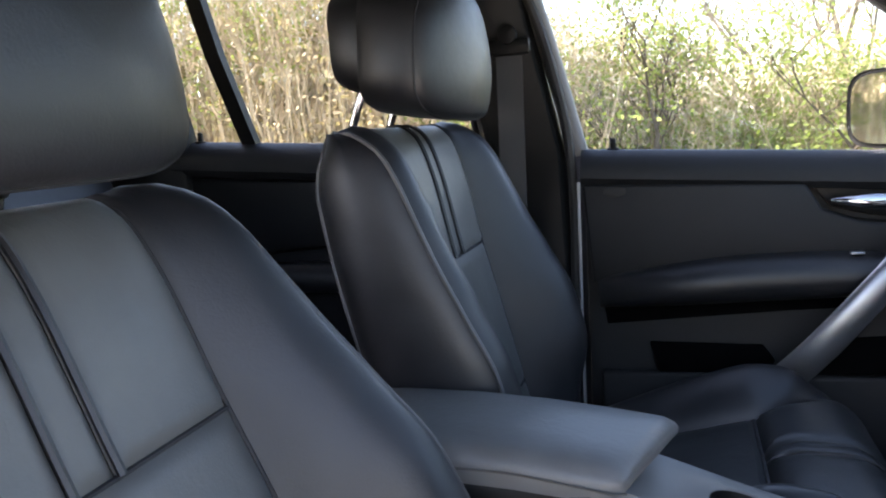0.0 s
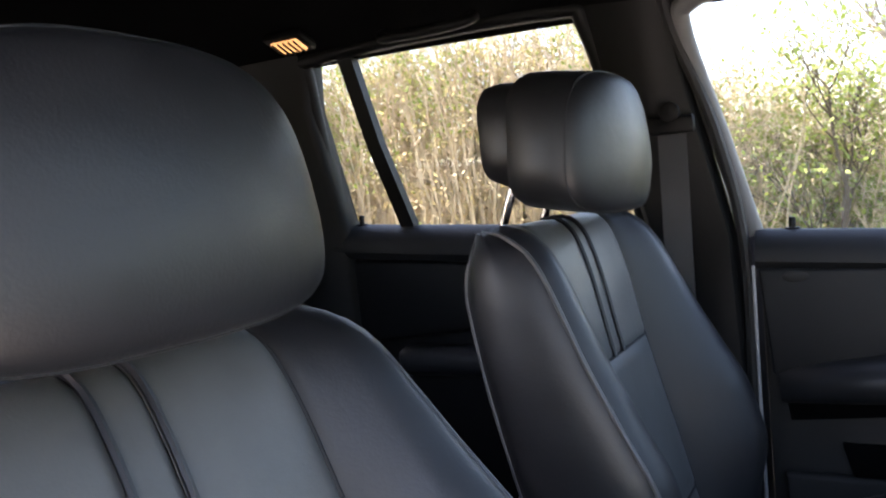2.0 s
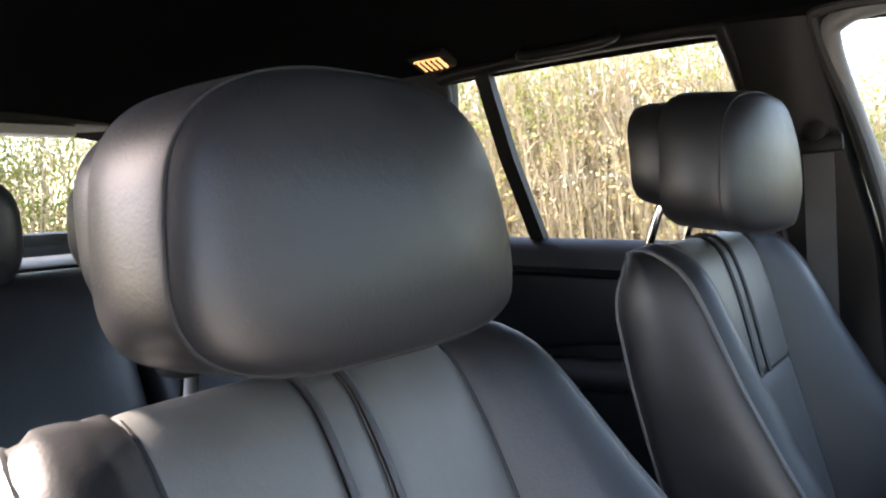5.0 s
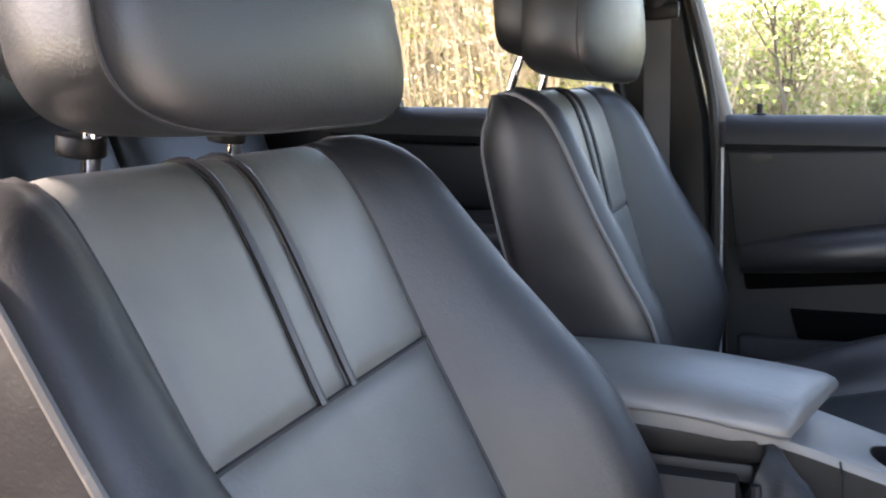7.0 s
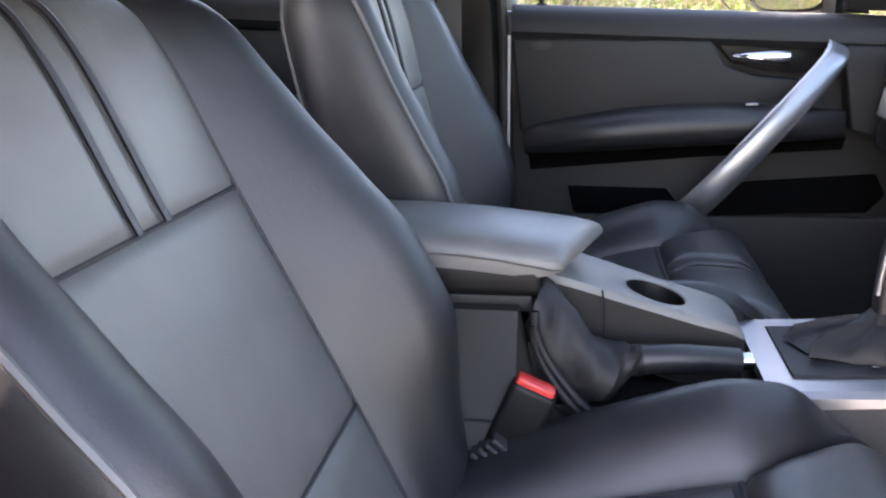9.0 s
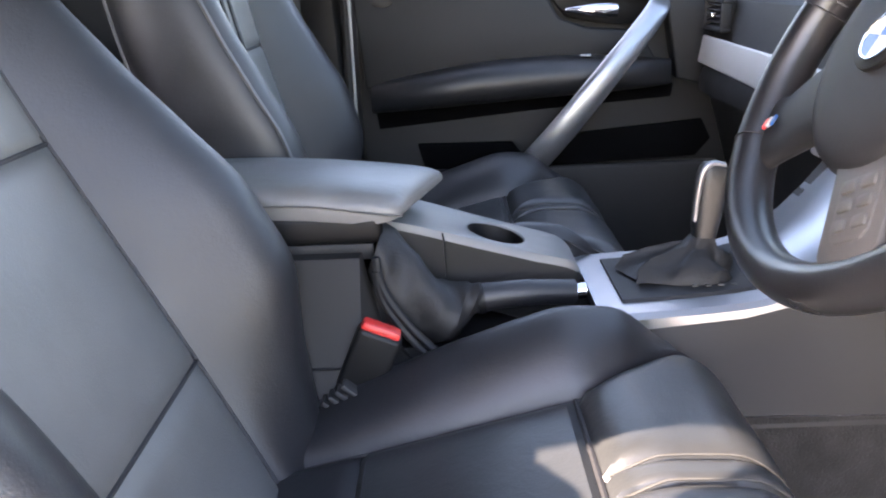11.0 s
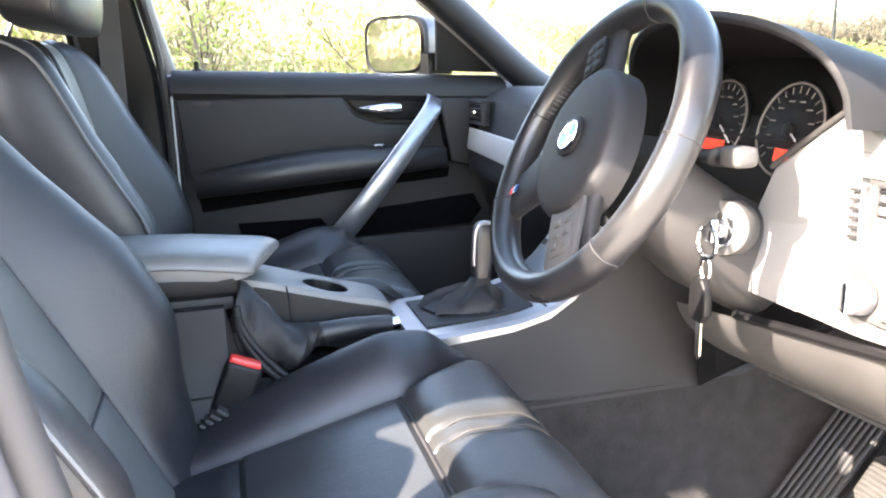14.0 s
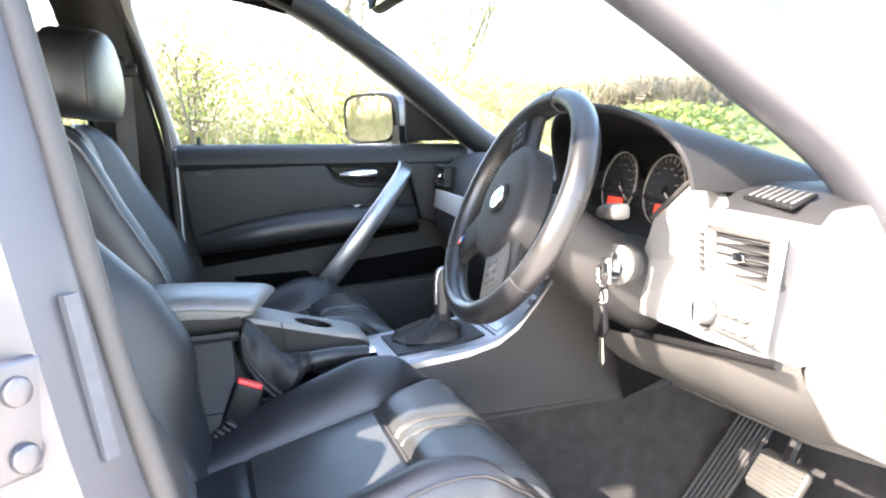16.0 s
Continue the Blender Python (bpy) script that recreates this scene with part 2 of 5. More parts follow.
def slab(outline, depth, r=0.003, seg=2, smooth=True):
    """A flat outline of points given a thickness along a vector, edges rounded."""
    bm = bmesh.new()
    d = Vector(depth)
    a = [bm.verts.new(p) for p in outline]
    b = [bm.verts.new(Vector(p) + d) for p in outline]
    bm.faces.new(a)
    bm.faces.new(list(reversed(b)))
    n = len(a)
    for i in range(n):
        bm.faces.new((a[i], b[i], b[(i + 1) % n], a[(i + 1) % n]))
    bmesh.ops.recalc_face_normals(bm, faces=bm.faces)
    if r > 0:
        bmesh.ops.bevel(bm, geom=bm.edges[:], offset=r, segments=seg, profile=0.5, affect="EDGES", clamp_overlap=True)
    return finish(bm, smooth)


def disc(center, axis, r, depth, n=32, bevel=0.002, r2=None):
    """A short cylinder along axis from its centre."""
    bm = bmesh.new()
    bmesh.ops.create_cone(bm, cap_ends=True, segments=n, radius1=r, radius2=r if r2 is None else r2, depth=depth)
    if bevel:
        bmesh.ops.bevel(bm, geom=[e for e in bm.edges if len(e.link_faces) == 2 and any(len(f.verts) > 4 for f in e.link_faces)],
                        offset=bevel, segments=2, profile=0.5, affect="EDGES")
    bmesh.ops.transform(bm, verts=bm.verts, matrix=Matrix.Translation(center) @ Vector(axis).to_track_quat("Z", "Y").to_matrix().to_4x4())
    return finish(bm)


def merge(*bms):
    out = bmesh.new()
    for b in bms:
        me = bpy.data.meshes.new("tmp")
        b.to_mesh(me)
        b.free()
        out.from_mesh(me)
        bpy.data.meshes.remove(me)
    return out


def flip_y(bm):
    bmesh.ops.scale(bm, verts=bm.verts, vec=(1, -1, 1))
    bmesh.ops.reverse_faces(bm, faces=bm.faces)
    return bm


# ---------- front seats ----------
SEAT_Y = -0.365
SPINE = [(-0.03, 0.575), (-0.113, 0.744), (-0.222, 0.953), (-0.289, 1.086), (-0.308, 1.108), (-0.329, 1.117), (-0.354, 1.111)]
SPINE_V = [0.0, 0.30, 0.66, 0.90, 0.945, 0.975, 1.0]
BOLSTER_V = [0.0, 0.20, 0.36, 0.46, 0.58, 0.68, 0.78, 0.90, 0.945, 1.0]
BOLSTER_H = [0.02, 0.060, 0.100, 0.101, 0.084, 0.068, 0.053, 0.035, 0.018, 0.0]
INSERT_V = [0.0, 0.30, 0.66, 0.90, 1.0]
INSERT_W = [0.112, 0.126, 0.142, 0.148, 0.146]
OUTER_V = [0.0, 0.2, 0.45, 0.66, 0.80, 0.88, 0.93, 0.965, 1.0]
OUTER_W = [0.235, 0.250, 0.258, 0.254, 0.247, 0.241, 0.233, 0.221, 0.198]


BACK_NORMAL = Vector((0.893, 0, 0.45)).normalized()


def back_point(v, w, f):
    """A point of the backrest: v up its length, w sideways, f out of its face."""
    x, z = curve_at(SPINE_V, [p[0] for p in SPINE], v), curve_at(SPINE_V, [p[1] for p in SPINE], v)
    e = 0.012
    x2, z2 = curve_at(SPINE_V, [p[0] for p in SPINE], min(1, v + e)), curve_at(SPINE_V, [p[1] for p in SPINE], min(1, v + e))
    x1, z1 = curve_at(SPINE_V, [p[0] for p in SPINE], max(0, v - e)), curve_at(SPINE_V, [p[1] for p in SPINE], max(0, v - e))
    t = Vector((x2 - x1, 0, z2 - z1)).normalized()
    n = Vector((t.z, 0, -t.x))
    if f < 0 and v > 0.84:
        # behind the face the depth keeps its direction while the top rolls over
        k = min(1.0, (v - 0.84) / 0.06)
        n = n.lerp(BACK_NORMAL, k).normalized()
    return Vector((x, SEAT_Y + w, z)) + n * f


CUSH_S = [0.0, 0.10, 0.52, 0.62, 0.74, 0.82, 0.90, 1.0]
CUSH = [(-0.10, 0.600), (-0.04, 0.612), (0.24, 0.680), (0.292, 0.692), (0.345, 0.690), (0.378, 0.670), (0.395, 0.630), (0.388, 0.560)]
CUSH_H = [0.02, 0.028, 0.062, 0.046, 0.006, -0.006, -0.006, -0.006]
CUSH_W = [0.14, 0.143, 0.145, 0.170, 0.205, 0.215, 0.215, 0.21]
CUSH_O = [0.250, 0.262, 0.268, 0.266, 0.255, 0.245, 0.24, 0.235]


def cushion_point(v, w, f):
    x, z = curve_at(CUSH_S, [p[0] for p in CUSH], v), curve_at(CUSH_S, [p[1] for p in CUSH], v)
    e = 0.012
    x2, z2 = curve_at(CUSH_S, [p[0] for p in CUSH], min(1, v + e)), curve_at(CUSH_S, [p[1] for p in CUSH], min(1, v + e))
    x1, z1 = curve_at(CUSH_S, [p[0] for p in CUSH], max(0, v - e)), curve_at(CUSH_S, [p[1] for p in CUSH], max(0, v - e))
    t = Vector((x2 - x1, 0, z2 - z1)).normalized()
    return Vector((x, SEAT_Y + w, z)) + Vector((-t.z, 0, t.x)) * f


def puff(a, edge):
    """0 at the seam, 1 a little way in."""
    d = min(a, 1 - a) / edge
    return 1.0 if d >= 1 else math.sqrt(max(0.0, 1 - (1 - d) ** 2))


def pad(point, v0, v1, wfun0, wfun1, height, nu=18, nv=24, eu=0.12, ev=0.05, wrinkle=0.0012, dip=0.004):
    """A stuffed leather panel between two lines, drawn in at its seams."""
    def fn(a, b):
        v = v0 + (v1 - v0) * b
        w = wfun0(v) + (wfun1(v) - wfun0(v)) * a
        h = height * min(puff(a, eu), puff(b, ev)) - dip
        p = point(v, w, h)
        n = noise.noise(p * 14) * wrinkle + noise.noise(p * 45) * wrinkle * 0.35
        return point(v, w, h + n * min(1, 4 * min(a, 1 - a, b, 1 - b)))
    bm, _ = sheet(fn, nu, nv)
    return finish(bm)


def rear_depth(v):
    """How deep the backrest is behind its face; it thins as the top rolls over."""
    return curve_at([0.0, 0.78, 0.86, 0.91, 0.945, 0.975, 1.0], [0.90, 0.90, 0.88, 0.78, 0.60, 0.38, 0.16], v)


def bolster(point, hv, hh, wv, ww, ov, ow, side, nv=44, cushion=False):
    """The raised side of a backrest or cushion, from its inner seam round to the rear edge."""
    def section(v):
        h, wi, wo = curve_at(hv, hh, v), curve_at(wv, ww, v), curve_at(ov, ow, v)
        if cushion:
            q = [(wi, -0.006), (wi + 0.008, 0.004 + h * 0.15), (wi + (wo - wi) * 0.32, h * 0.75), (wi + (wo - wi) * 0.62, h), (wo - 0.022, h * 0.85 - 0.004),
                 (wo - 0.004, h * 0.4 - 0.03), (wo, -0.07), (wo - 0.008, -0.12), (wo - 0.02, -0.15)]
        else:
            g = wo - wi
            q = [(wi, -0.006), (wi + 0.006, 0.004), (wi + g * 0.24, h * 0.50), (wi + g * 0.48, h * 0.93), (wi + g * 0.68, h), (wo - g * 0.10, h - 0.014),
                 (wo, (h - 0.045) * rear_depth(v)), (wo + 0.003, -0.04 * rear_depth(v)), (wo - 0.004, -0.074 * rear_depth(v)), (wo - 0.022, -0.095 * rear_depth(v))]
        return q
    n = 26

    def fn(a, b):
        q = section(b)
        ts = [k / (len(q) - 1) for k in range(len(q))]
        w, f = curve_at(ts, [p[0] for p in q], a), curve_at(ts, [p[1] for p in q], a)
        p = point(b, side * w, f)
        return point(b, side * w, f + noise.noise(p * 16) * 0.0015 * min(1, 6 * a))
    bm, _ = sheet(fn, n, nv)
    return finish(bm), section


def seam_line(point, pts, r, n=6):
    return tube([point(*p) for p in pts], r, n)


def strip_shift(v):
    """The twin seams lean a little towards the car's middle as they rise."""
    return 0.012 * (v - 0.655) / 0.345


def front_seat():
    base = Vector((0.12, SEAT_Y, 0.36))
    s = thing("front_seat", "black leather sports seat with piped bolsters and twin centre seams", "car seat", base, "front seats")
    wi = lambda v: curve_at(INSERT_V, INSERT_W, v)
    # Backrest panels carry their sheen in a base colour paler than the bolsters.
    back = part("backrest", pad(back_point, 0.02, 0.302, lambda v: -wi(v), wi, 0.006, 20, 12, ev=0.12), LEATHER_WORN_SHEEN, s, "black leather lower backrest panel")
    part("centre_panel", pad(back_point, 0.302, 0.655, lambda v: -wi(v), wi, 0.006, 30, 22), LEATHER_WORN_SHEEN, back)
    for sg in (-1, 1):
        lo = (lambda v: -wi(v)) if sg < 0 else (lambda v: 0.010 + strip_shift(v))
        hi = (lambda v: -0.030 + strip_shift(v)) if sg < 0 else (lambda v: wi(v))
        part("upper_panel", pad(back_point, 0.655, 1.0, lo, hi, 0.0055, 16, 26, eu=0.12), LEATHER_WORN_SHEEN, back)
    part("centre_strip", pad(back_point, 0.655, 1.0, lambda v: -0.029 + strip_shift(v), lambda v: 0.009 + strip_shift(v), 0.0045, 8, 24, eu=0.3), LEATHER_WORN_SHEEN, back)
    for sg in (-1, 1):
        bm, sec = bolster(back_point, BOLSTER_V, [hb * (1.0 if sg > 0 else 0.84) for hb in BOLSTER_H], INSERT_V, INSERT_W, OUTER_V, OUTER_W, sg)
        bo = part("backrest_bolster", bm, LEATHER, s)
        vs = [0.02 + 0.97 * k / 40 for k in range(41)]
        ridge = []
        for v in vs:
            q = sec(v)
            ridge.append((v, sg * (q[5][0] + 0.0005), q[5][1] + 0.0012))
        # Piping along the ridge, its bright gloss line painted by the pale material.
        part("ridge_piping", seam_line(back_point, ridge, 0.0030), PIPING, bo)
        part("rear_piping", seam_line(back_point, [(v, sg * sec(v)[9][0], sec(v)[9][1]) for v in vs], 0.0028), PIPING, bo)
        part("inner_seam", seam_line(back_point, [(v, sg * wi(v), -0.003) for v in vs], 0.0022), SEAM, bo)
        part("strip_piping", seam_line(back_point, [(0.655 + 0.34 * k / 24, -0.010 + sg * 0.0205 + strip_shift(0.655 + 0.34 * k / 24), 0.002) for k in range(25)], 0.0032), LEATHER, back)
    for v in (0.302, 0.655):
        part("cross_seam", seam_line(back_point, [(v, -wi(v) + 2 * wi(v) * k / 16, -0.003) for k in range(17)], 0.0022), SEAM, back)
    wo = lambda v: curve_at(OUTER_V, OUTER_W, v) - 0.024

    def shell(a, b):
        v = b
        w = wo(v) * (2 * a - 1)
        return back_point(v, w, -0.095 * rear_depth(v) - 0.02 * (1 - (2 * a - 1) ** 2) * min(1, 6 * (1 - b)))
    bm, _ = sheet(shell, 16, 26)
    part("back_shell", finish(bm), PLASTIC_BLACK, s, "black plastic rear shell")

    # cushion
    ci = lambda v: curve_at(CUSH_S, CUSH_W, v)
    cu = part("cushion", pad(cushion_point, 0.20, 0.515, lambda v: -ci(v), ci, 0.010, 30, 22), LEATHER_SEAT, s)
    part("rear_cushion_panel", pad(cushion_point, 0.0, 0.20, lambda v: -ci(v), ci, 0.010, 26, 12, ev=0.2), LEATHER, cu)
    for sg in (-1, 1):
        lo = (lambda v: -ci(v)) if sg < 0 else (lambda v: 0.012)
        hi = (lambda v: -0.020) if sg < 0 else (lambda v: ci(v))
        part("thigh_panel", pad(cushion_point, 0.52, 1.0, lo, hi, 0.016, 20, 26, eu=0.18, ev=0.14), LEATHER_SEAT, cu)
        part("thigh_stitch", seam_line(cushion_point, [(0.53 + 0.45 * k / 24, -0.004 + sg * 0.0165, 0.0085 - 0.008 * max(0.0, 1 - k / 4)) for k in range(25)], 0.0011), THREAD, cu, "pale stitched welt")
        bm, sec = bolster(cushion_point, CUSH_S, CUSH_H, CUSH_S, CUSH_W, CUSH_S, CUSH_O, sg, cushion=True)
        bo = part("cushion_bolster", bm, LEATHER, s)
        vs = [0.01 + 0.98 * k / 40 for k in range(41)]
        part("bolster_piping", seam_line(cushion_point, [(v, sg * (sec(v)[4][0] + 0.006), sec(v)[4][1] - 0.003) for v in vs], 0.0022), LEATHER, bo)
        part("cushion_seam", seam_line(cushion_point, [(v, sg * ci(v), -0.004) for v in vs], 0.0022), SEAM, bo)
    part("thigh_strip", pad(cushion_point, 0.52, 1.0, lambda v: -0.020, lambda v: 0.012, 0.013, 8, 26, eu=0.3, ev=0.14), LEATHER_SEAT, cu)
    part("front_seam", seam_line(cushion_point, [(0.517, -0.145 + 0.29 * k / 16, -0.003) for k in range(17)], 0.003), SEAM, cu)
    part("seat_base", merge(rbox((0.12, SEAT_Y, 0.505), (0.50, 0.44, 0.13), 0.03), rbox((0.12, SEAT_Y - 0.19, 0.40), (0.52, 0.04, 0.085), 0.008),
                            rbox((0.12, SEAT_Y + 0.19, 0.40), (0.52, 0.04, 0.085), 0.008)), PLASTIC_BLACK, s, "black plastic seat base on rails")

    # head restraint
    h = thing("headrest", "black leather head restraint on two chrome posts", "headrest", (-0.35, SEAT_Y, 1.12), "head restraints")
    def block(stations, half, z0, z1, power, taper):
        """A padded block: rings from back to front, each with its scale; narrower towards its top."""
        cz, hz = (z0 + z1) / 2, (z1 - z0) / 2
        rings = []
        for x, k in stations:
            ring = []
            for j in range(80):
                # the upper corners are rounder than the lower ones
                th = 2 * math.pi * j / 80
                c, d = math.cos(th), math.sin(th)
                pw = power + (0.14 if d > 0 else 0.0)
                y = math.copysign(abs(c) ** pw, c) * half * k
                z = math.copysign(abs(d) ** pw, d) * hz * k
                y *= 1 - taper * max(0.0, 0.35 + 0.65 * z / hz) ** 2
                q = Vector((x - 0.010 * (z / hz) ** 2 - (0.036 if x > -0.26 else 0.014) * (y / half) ** 2 - 0.016 * z / hz, SEAT_Y - 0.008 + y, cz + z))
                q += Vector((1, 0.3, 0.3)) * noise.noise(q * 18) * 0.0015
                ring.append(q)
            rings.append(ring)
        return loft(rings), rings
    pad_mesh, pad_rings = block([(-0.318, 0.30), (-0.318, 0.84), (-0.313, 0.94), (-0.302, 0.985), (-0.275, 1.0), (-0.245, 1.0), (-0.226, 0.997), (-0.216, 0.985), (-0.209, 0.962), (-0.204, 0.92),
                                 (-0.201, 0.84), (-0.199, 0.70), (-0.1975, 0.45), (-0.197, 0.20), (-0.1968, 0.03)], 0.160, 1.136, 1.314, 0.44, 0.20)
    cush = part("front_pad", pad_mesh, LEATHER, h)
    ring = pad_rings[7]
    part("pad_seam", tube(ring + ring[:1], 0.0013, 6), SEAM, cush)
    part("rear_shell", block([(-0.372, 0.05), (-0.372, 0.50), (-0.368, 0.82), (-0.360, 0.94), (-0.345, 0.99), (-0.32, 1.0), (-0.29, 0.97)], 0.138, 1.160, 1.300, 0.46, 0.16)[0], LEATHER, h)
    for sg in (-1, 1):
        part("post", tube([(-0.362, SEAT_Y + sg * 0.075, 1.09), (-0.352, SEAT_Y + sg * 0.075, 1.14), (-0.335, SEAT_Y + sg * 0.075, 1.20)], 0.0062, 12), CHROME, h, "chrome post")
        part("collar", disc((-0.362, SEAT_Y + sg * 0.075, 1.134), (0.2, 0, 1), 0.016, 0.014), PLASTIC_BLACK, h, "black plastic collar")
    return s, h


driver_seat, driver_headrest = front_seat()
OFFSET = Vector((-0.018, 0.712, 0.012))
passenger_seat = copy_thing(driver_seat, Matrix.Translation(driver_seat.location + OFFSET))
# the passenger's backrest stands twelve degrees more upright
PIVOT = Vector((-0.05, SEAT_Y, 0.62)) - driver_seat.location
UPRIGHT = Matrix.Translation((-0.018, 0, -0.017)) @ Matrix.Translation(PIVOT) @ Matrix.Rotation(radians(12), 4, "Y") @ Matrix.Translation(-PIVOT)
for o in passenger_seat.children:
    if o.name.split(".")[0] in ("backrest", "backrest_bolster", "back_shell"):
        o.matrix_basis = UPRIGHT
passenger_headrest = copy_thing(driver_headrest, Matrix.Translation(driver_headrest.location + Vector((0.050, 0.716, 0.047))) @ Matrix.Rotation(radians(8), 4, "Y"))

for o in list(passenger_headrest.children):
    if o.name.split(".")[0] == "collar":
        bpy.data.objects.remove(o)


# ---------- ground and surroundings ----------
def ground_sheet():
    bm = bmesh.new()
    v = [bm.verts.new(p) for p in [(-900, -900, -0.004), (900, -900, -0.004), (900, 900, -0.004), (-900, 900, -0.004)]]
    bm.faces.new(v)
    return bm


tagged(part("ground", ground_sheet(), GRASS, sharp=0), "spring grass reaching to the horizon", "grass", kind="structure")
# Added as a reflector: bounces sun through the open driver's side.
tagged(part("road", slab([(-7.0, -8, 0.0), (40, -8, 0.0), (40, 2.9, 0.0), (-7.0, 2.9, 0.0)], (0, 0, 0.02), 0), BOUNCE_GROUND, sharp=0), "unseen ground under the car, made pale to bounce light inside", "road", kind="structure")


def quads(name, verts, faces, mat, label, category, kind="stuff"):
    me = bpy.data.meshes.new(name)
    me.from_pydata(verts, [], faces)
    me.materials.append(mat)
    return tagged(new(name, me), label, category, kind=kind)


def twig_mesh(lines):
    """Three-sided tapering twigs; lines are lists of (point, radius)."""
    verts, faces = [], []
    for line in lines:
        base = len(verts)
        for p, r in line:
            for k in range(3):
                a = 2.094 * k
                verts.append((p[0] + r * math.cos(a), p[1] + r * math.sin(a), p[2] + 0.3 * r * math.sin(a)))
        for j in range(len(line) - 1):
            for k in range(3):
                q = base + 3 * j
                faces.append((q + k, q + (k + 1) % 3, q + 3 + (k + 1) % 3, q + 3 + k))
    return verts, faces


def leaves(spots, rng, size):
    verts, faces = [], []
    for p in spots:
        a = Vector((rng.gauss(0, 1), rng.gauss(0, 1), rng.gauss(0, 1))).normalized()
        b = a.orthogonal().normalized()
        s = size * rng.uniform(0.6, 1.4)
        c = Vector(p)
        n = len(verts)
        verts += [tuple(c - a * s), tuple(c + b * s * 0.5), tuple(c + a * s), tuple(c - b * s * 0.5)]
        faces.append((n, n + 1, n + 2, n + 3))
    return verts, faces


def hedge(name, start, end, depth, height, seed, stems, leaf_count, green=0.5, twig=0.006):
    """A clipped, half-bare hedge: upright stems, side twigs, young and dry leaves."""
    rng = random.Random(seed)
    a, b = Vector(start), Vector(end)
    along = (b - a)
    out = Vector((-along.y, along.x, 0)).normalized()
    lines, young, dry = [], [], []
    for i in range(stems):
        s = rng.random()
        top = height(s) * rng.uniform(0.82, 1.04)
        p = a + along * s + out * rng.uniform(0, depth)
        line, tips = [], []
        n = 7
        dx, dy = rng.gauss(0, 0.035), rng.gauss(0, 0.035)
        for k in range(n):
            z = top * k / (n - 1)
            p = p + Vector((dx + rng.gauss(0, 0.03), dy + rng.gauss(0, 0.03), 0))
            r = twig * rng.uniform(1.0, 1.5) * (1.5 - 1.1 * k / (n - 1))
            line.append(((p.x, p.y, z), r))
            if k > 1:
                for _ in range(3):
                    q = Vector((p.x, p.y, z + rng.uniform(-0.1, 0.1)))
                    d = Vector((rng.gauss(0, 1), rng.gauss(0, 1), rng.uniform(0.0, 1.3))).normalized()
                    ln = rng.uniform(0.15, 0.5)
                    mid = q + d * ln * 0.5 + Vector((rng.gauss(0, 0.03), rng.gauss(0, 0.03), 0.02))
                    tip = q + d * ln + Vector((0, 0, rng.uniform(0, 0.1)))
                    lines.append([(tuple(q), twig * 0.55), (tuple(mid), twig * 0.4), (tuple(tip), twig * 0.2)])
                    tips += [mid, tip]
        lines.append(line)
        for q in tips:
            if rng.random() < leaf_count:
                for _ in range(rng.randint(5, 10)):
                    w = q + Vector((rng.gauss(0, 0.05), rng.gauss(0, 0.05), rng.gauss(0, 0.05)))
                    (young if noise.noise(Vector((w.x * 0.9, w.y, w.z * 1.1 + seed))) + rng.gauss(0, 0.25) < green - 0.5 else dry).append(w)
    v, f = twig_mesh(lines)
    quads(name, v, f, BARK, "clipped half-bare hedge of tan upright twigs behind the car", "hedge")
    v, f = leaves(young, rng, 0.017)
    quads(name + "_leaves", v, f, LEAF, "fresh yellow-green spring leaves on the hedge", "leaves")
    v, f = leaves(dry, rng, 0.017)
    quads(name + "_dry_leaves", v, f, DRY_LEAF, "dry tan leaves left on the hedge", "leaves")


hedge("hedge", (-8.5, 4.6, 0), (-0.6, 4.6, 0), 1.0, lambda s: 2.30 + 0.06 * math.sin(s * 31) - 0.62 * min(1.0, max(0.0, (s - 0.84) / 0.09)), 3, 2000, 0.24, 0.34, 0.006)
hedge("hedge", (-0.9, 5.2, 0), (3.4, 5.6, 0), 1.1, lambda s: 1.72 + 0.05 * math.sin(s * 23) - 0.30 * min(1.0, max(0.0, (s - 0.16) / 0.16)), 5, 420, 0.40, 0.74, 0.005)
hedge("hedge", (-6.6, -5.0, 0), (-7.2, 4.4, 0), 1.2, lambda s: 2.9 + 0.15 * math.sin(s * 19), 7, 900, 0.75, 0.8)


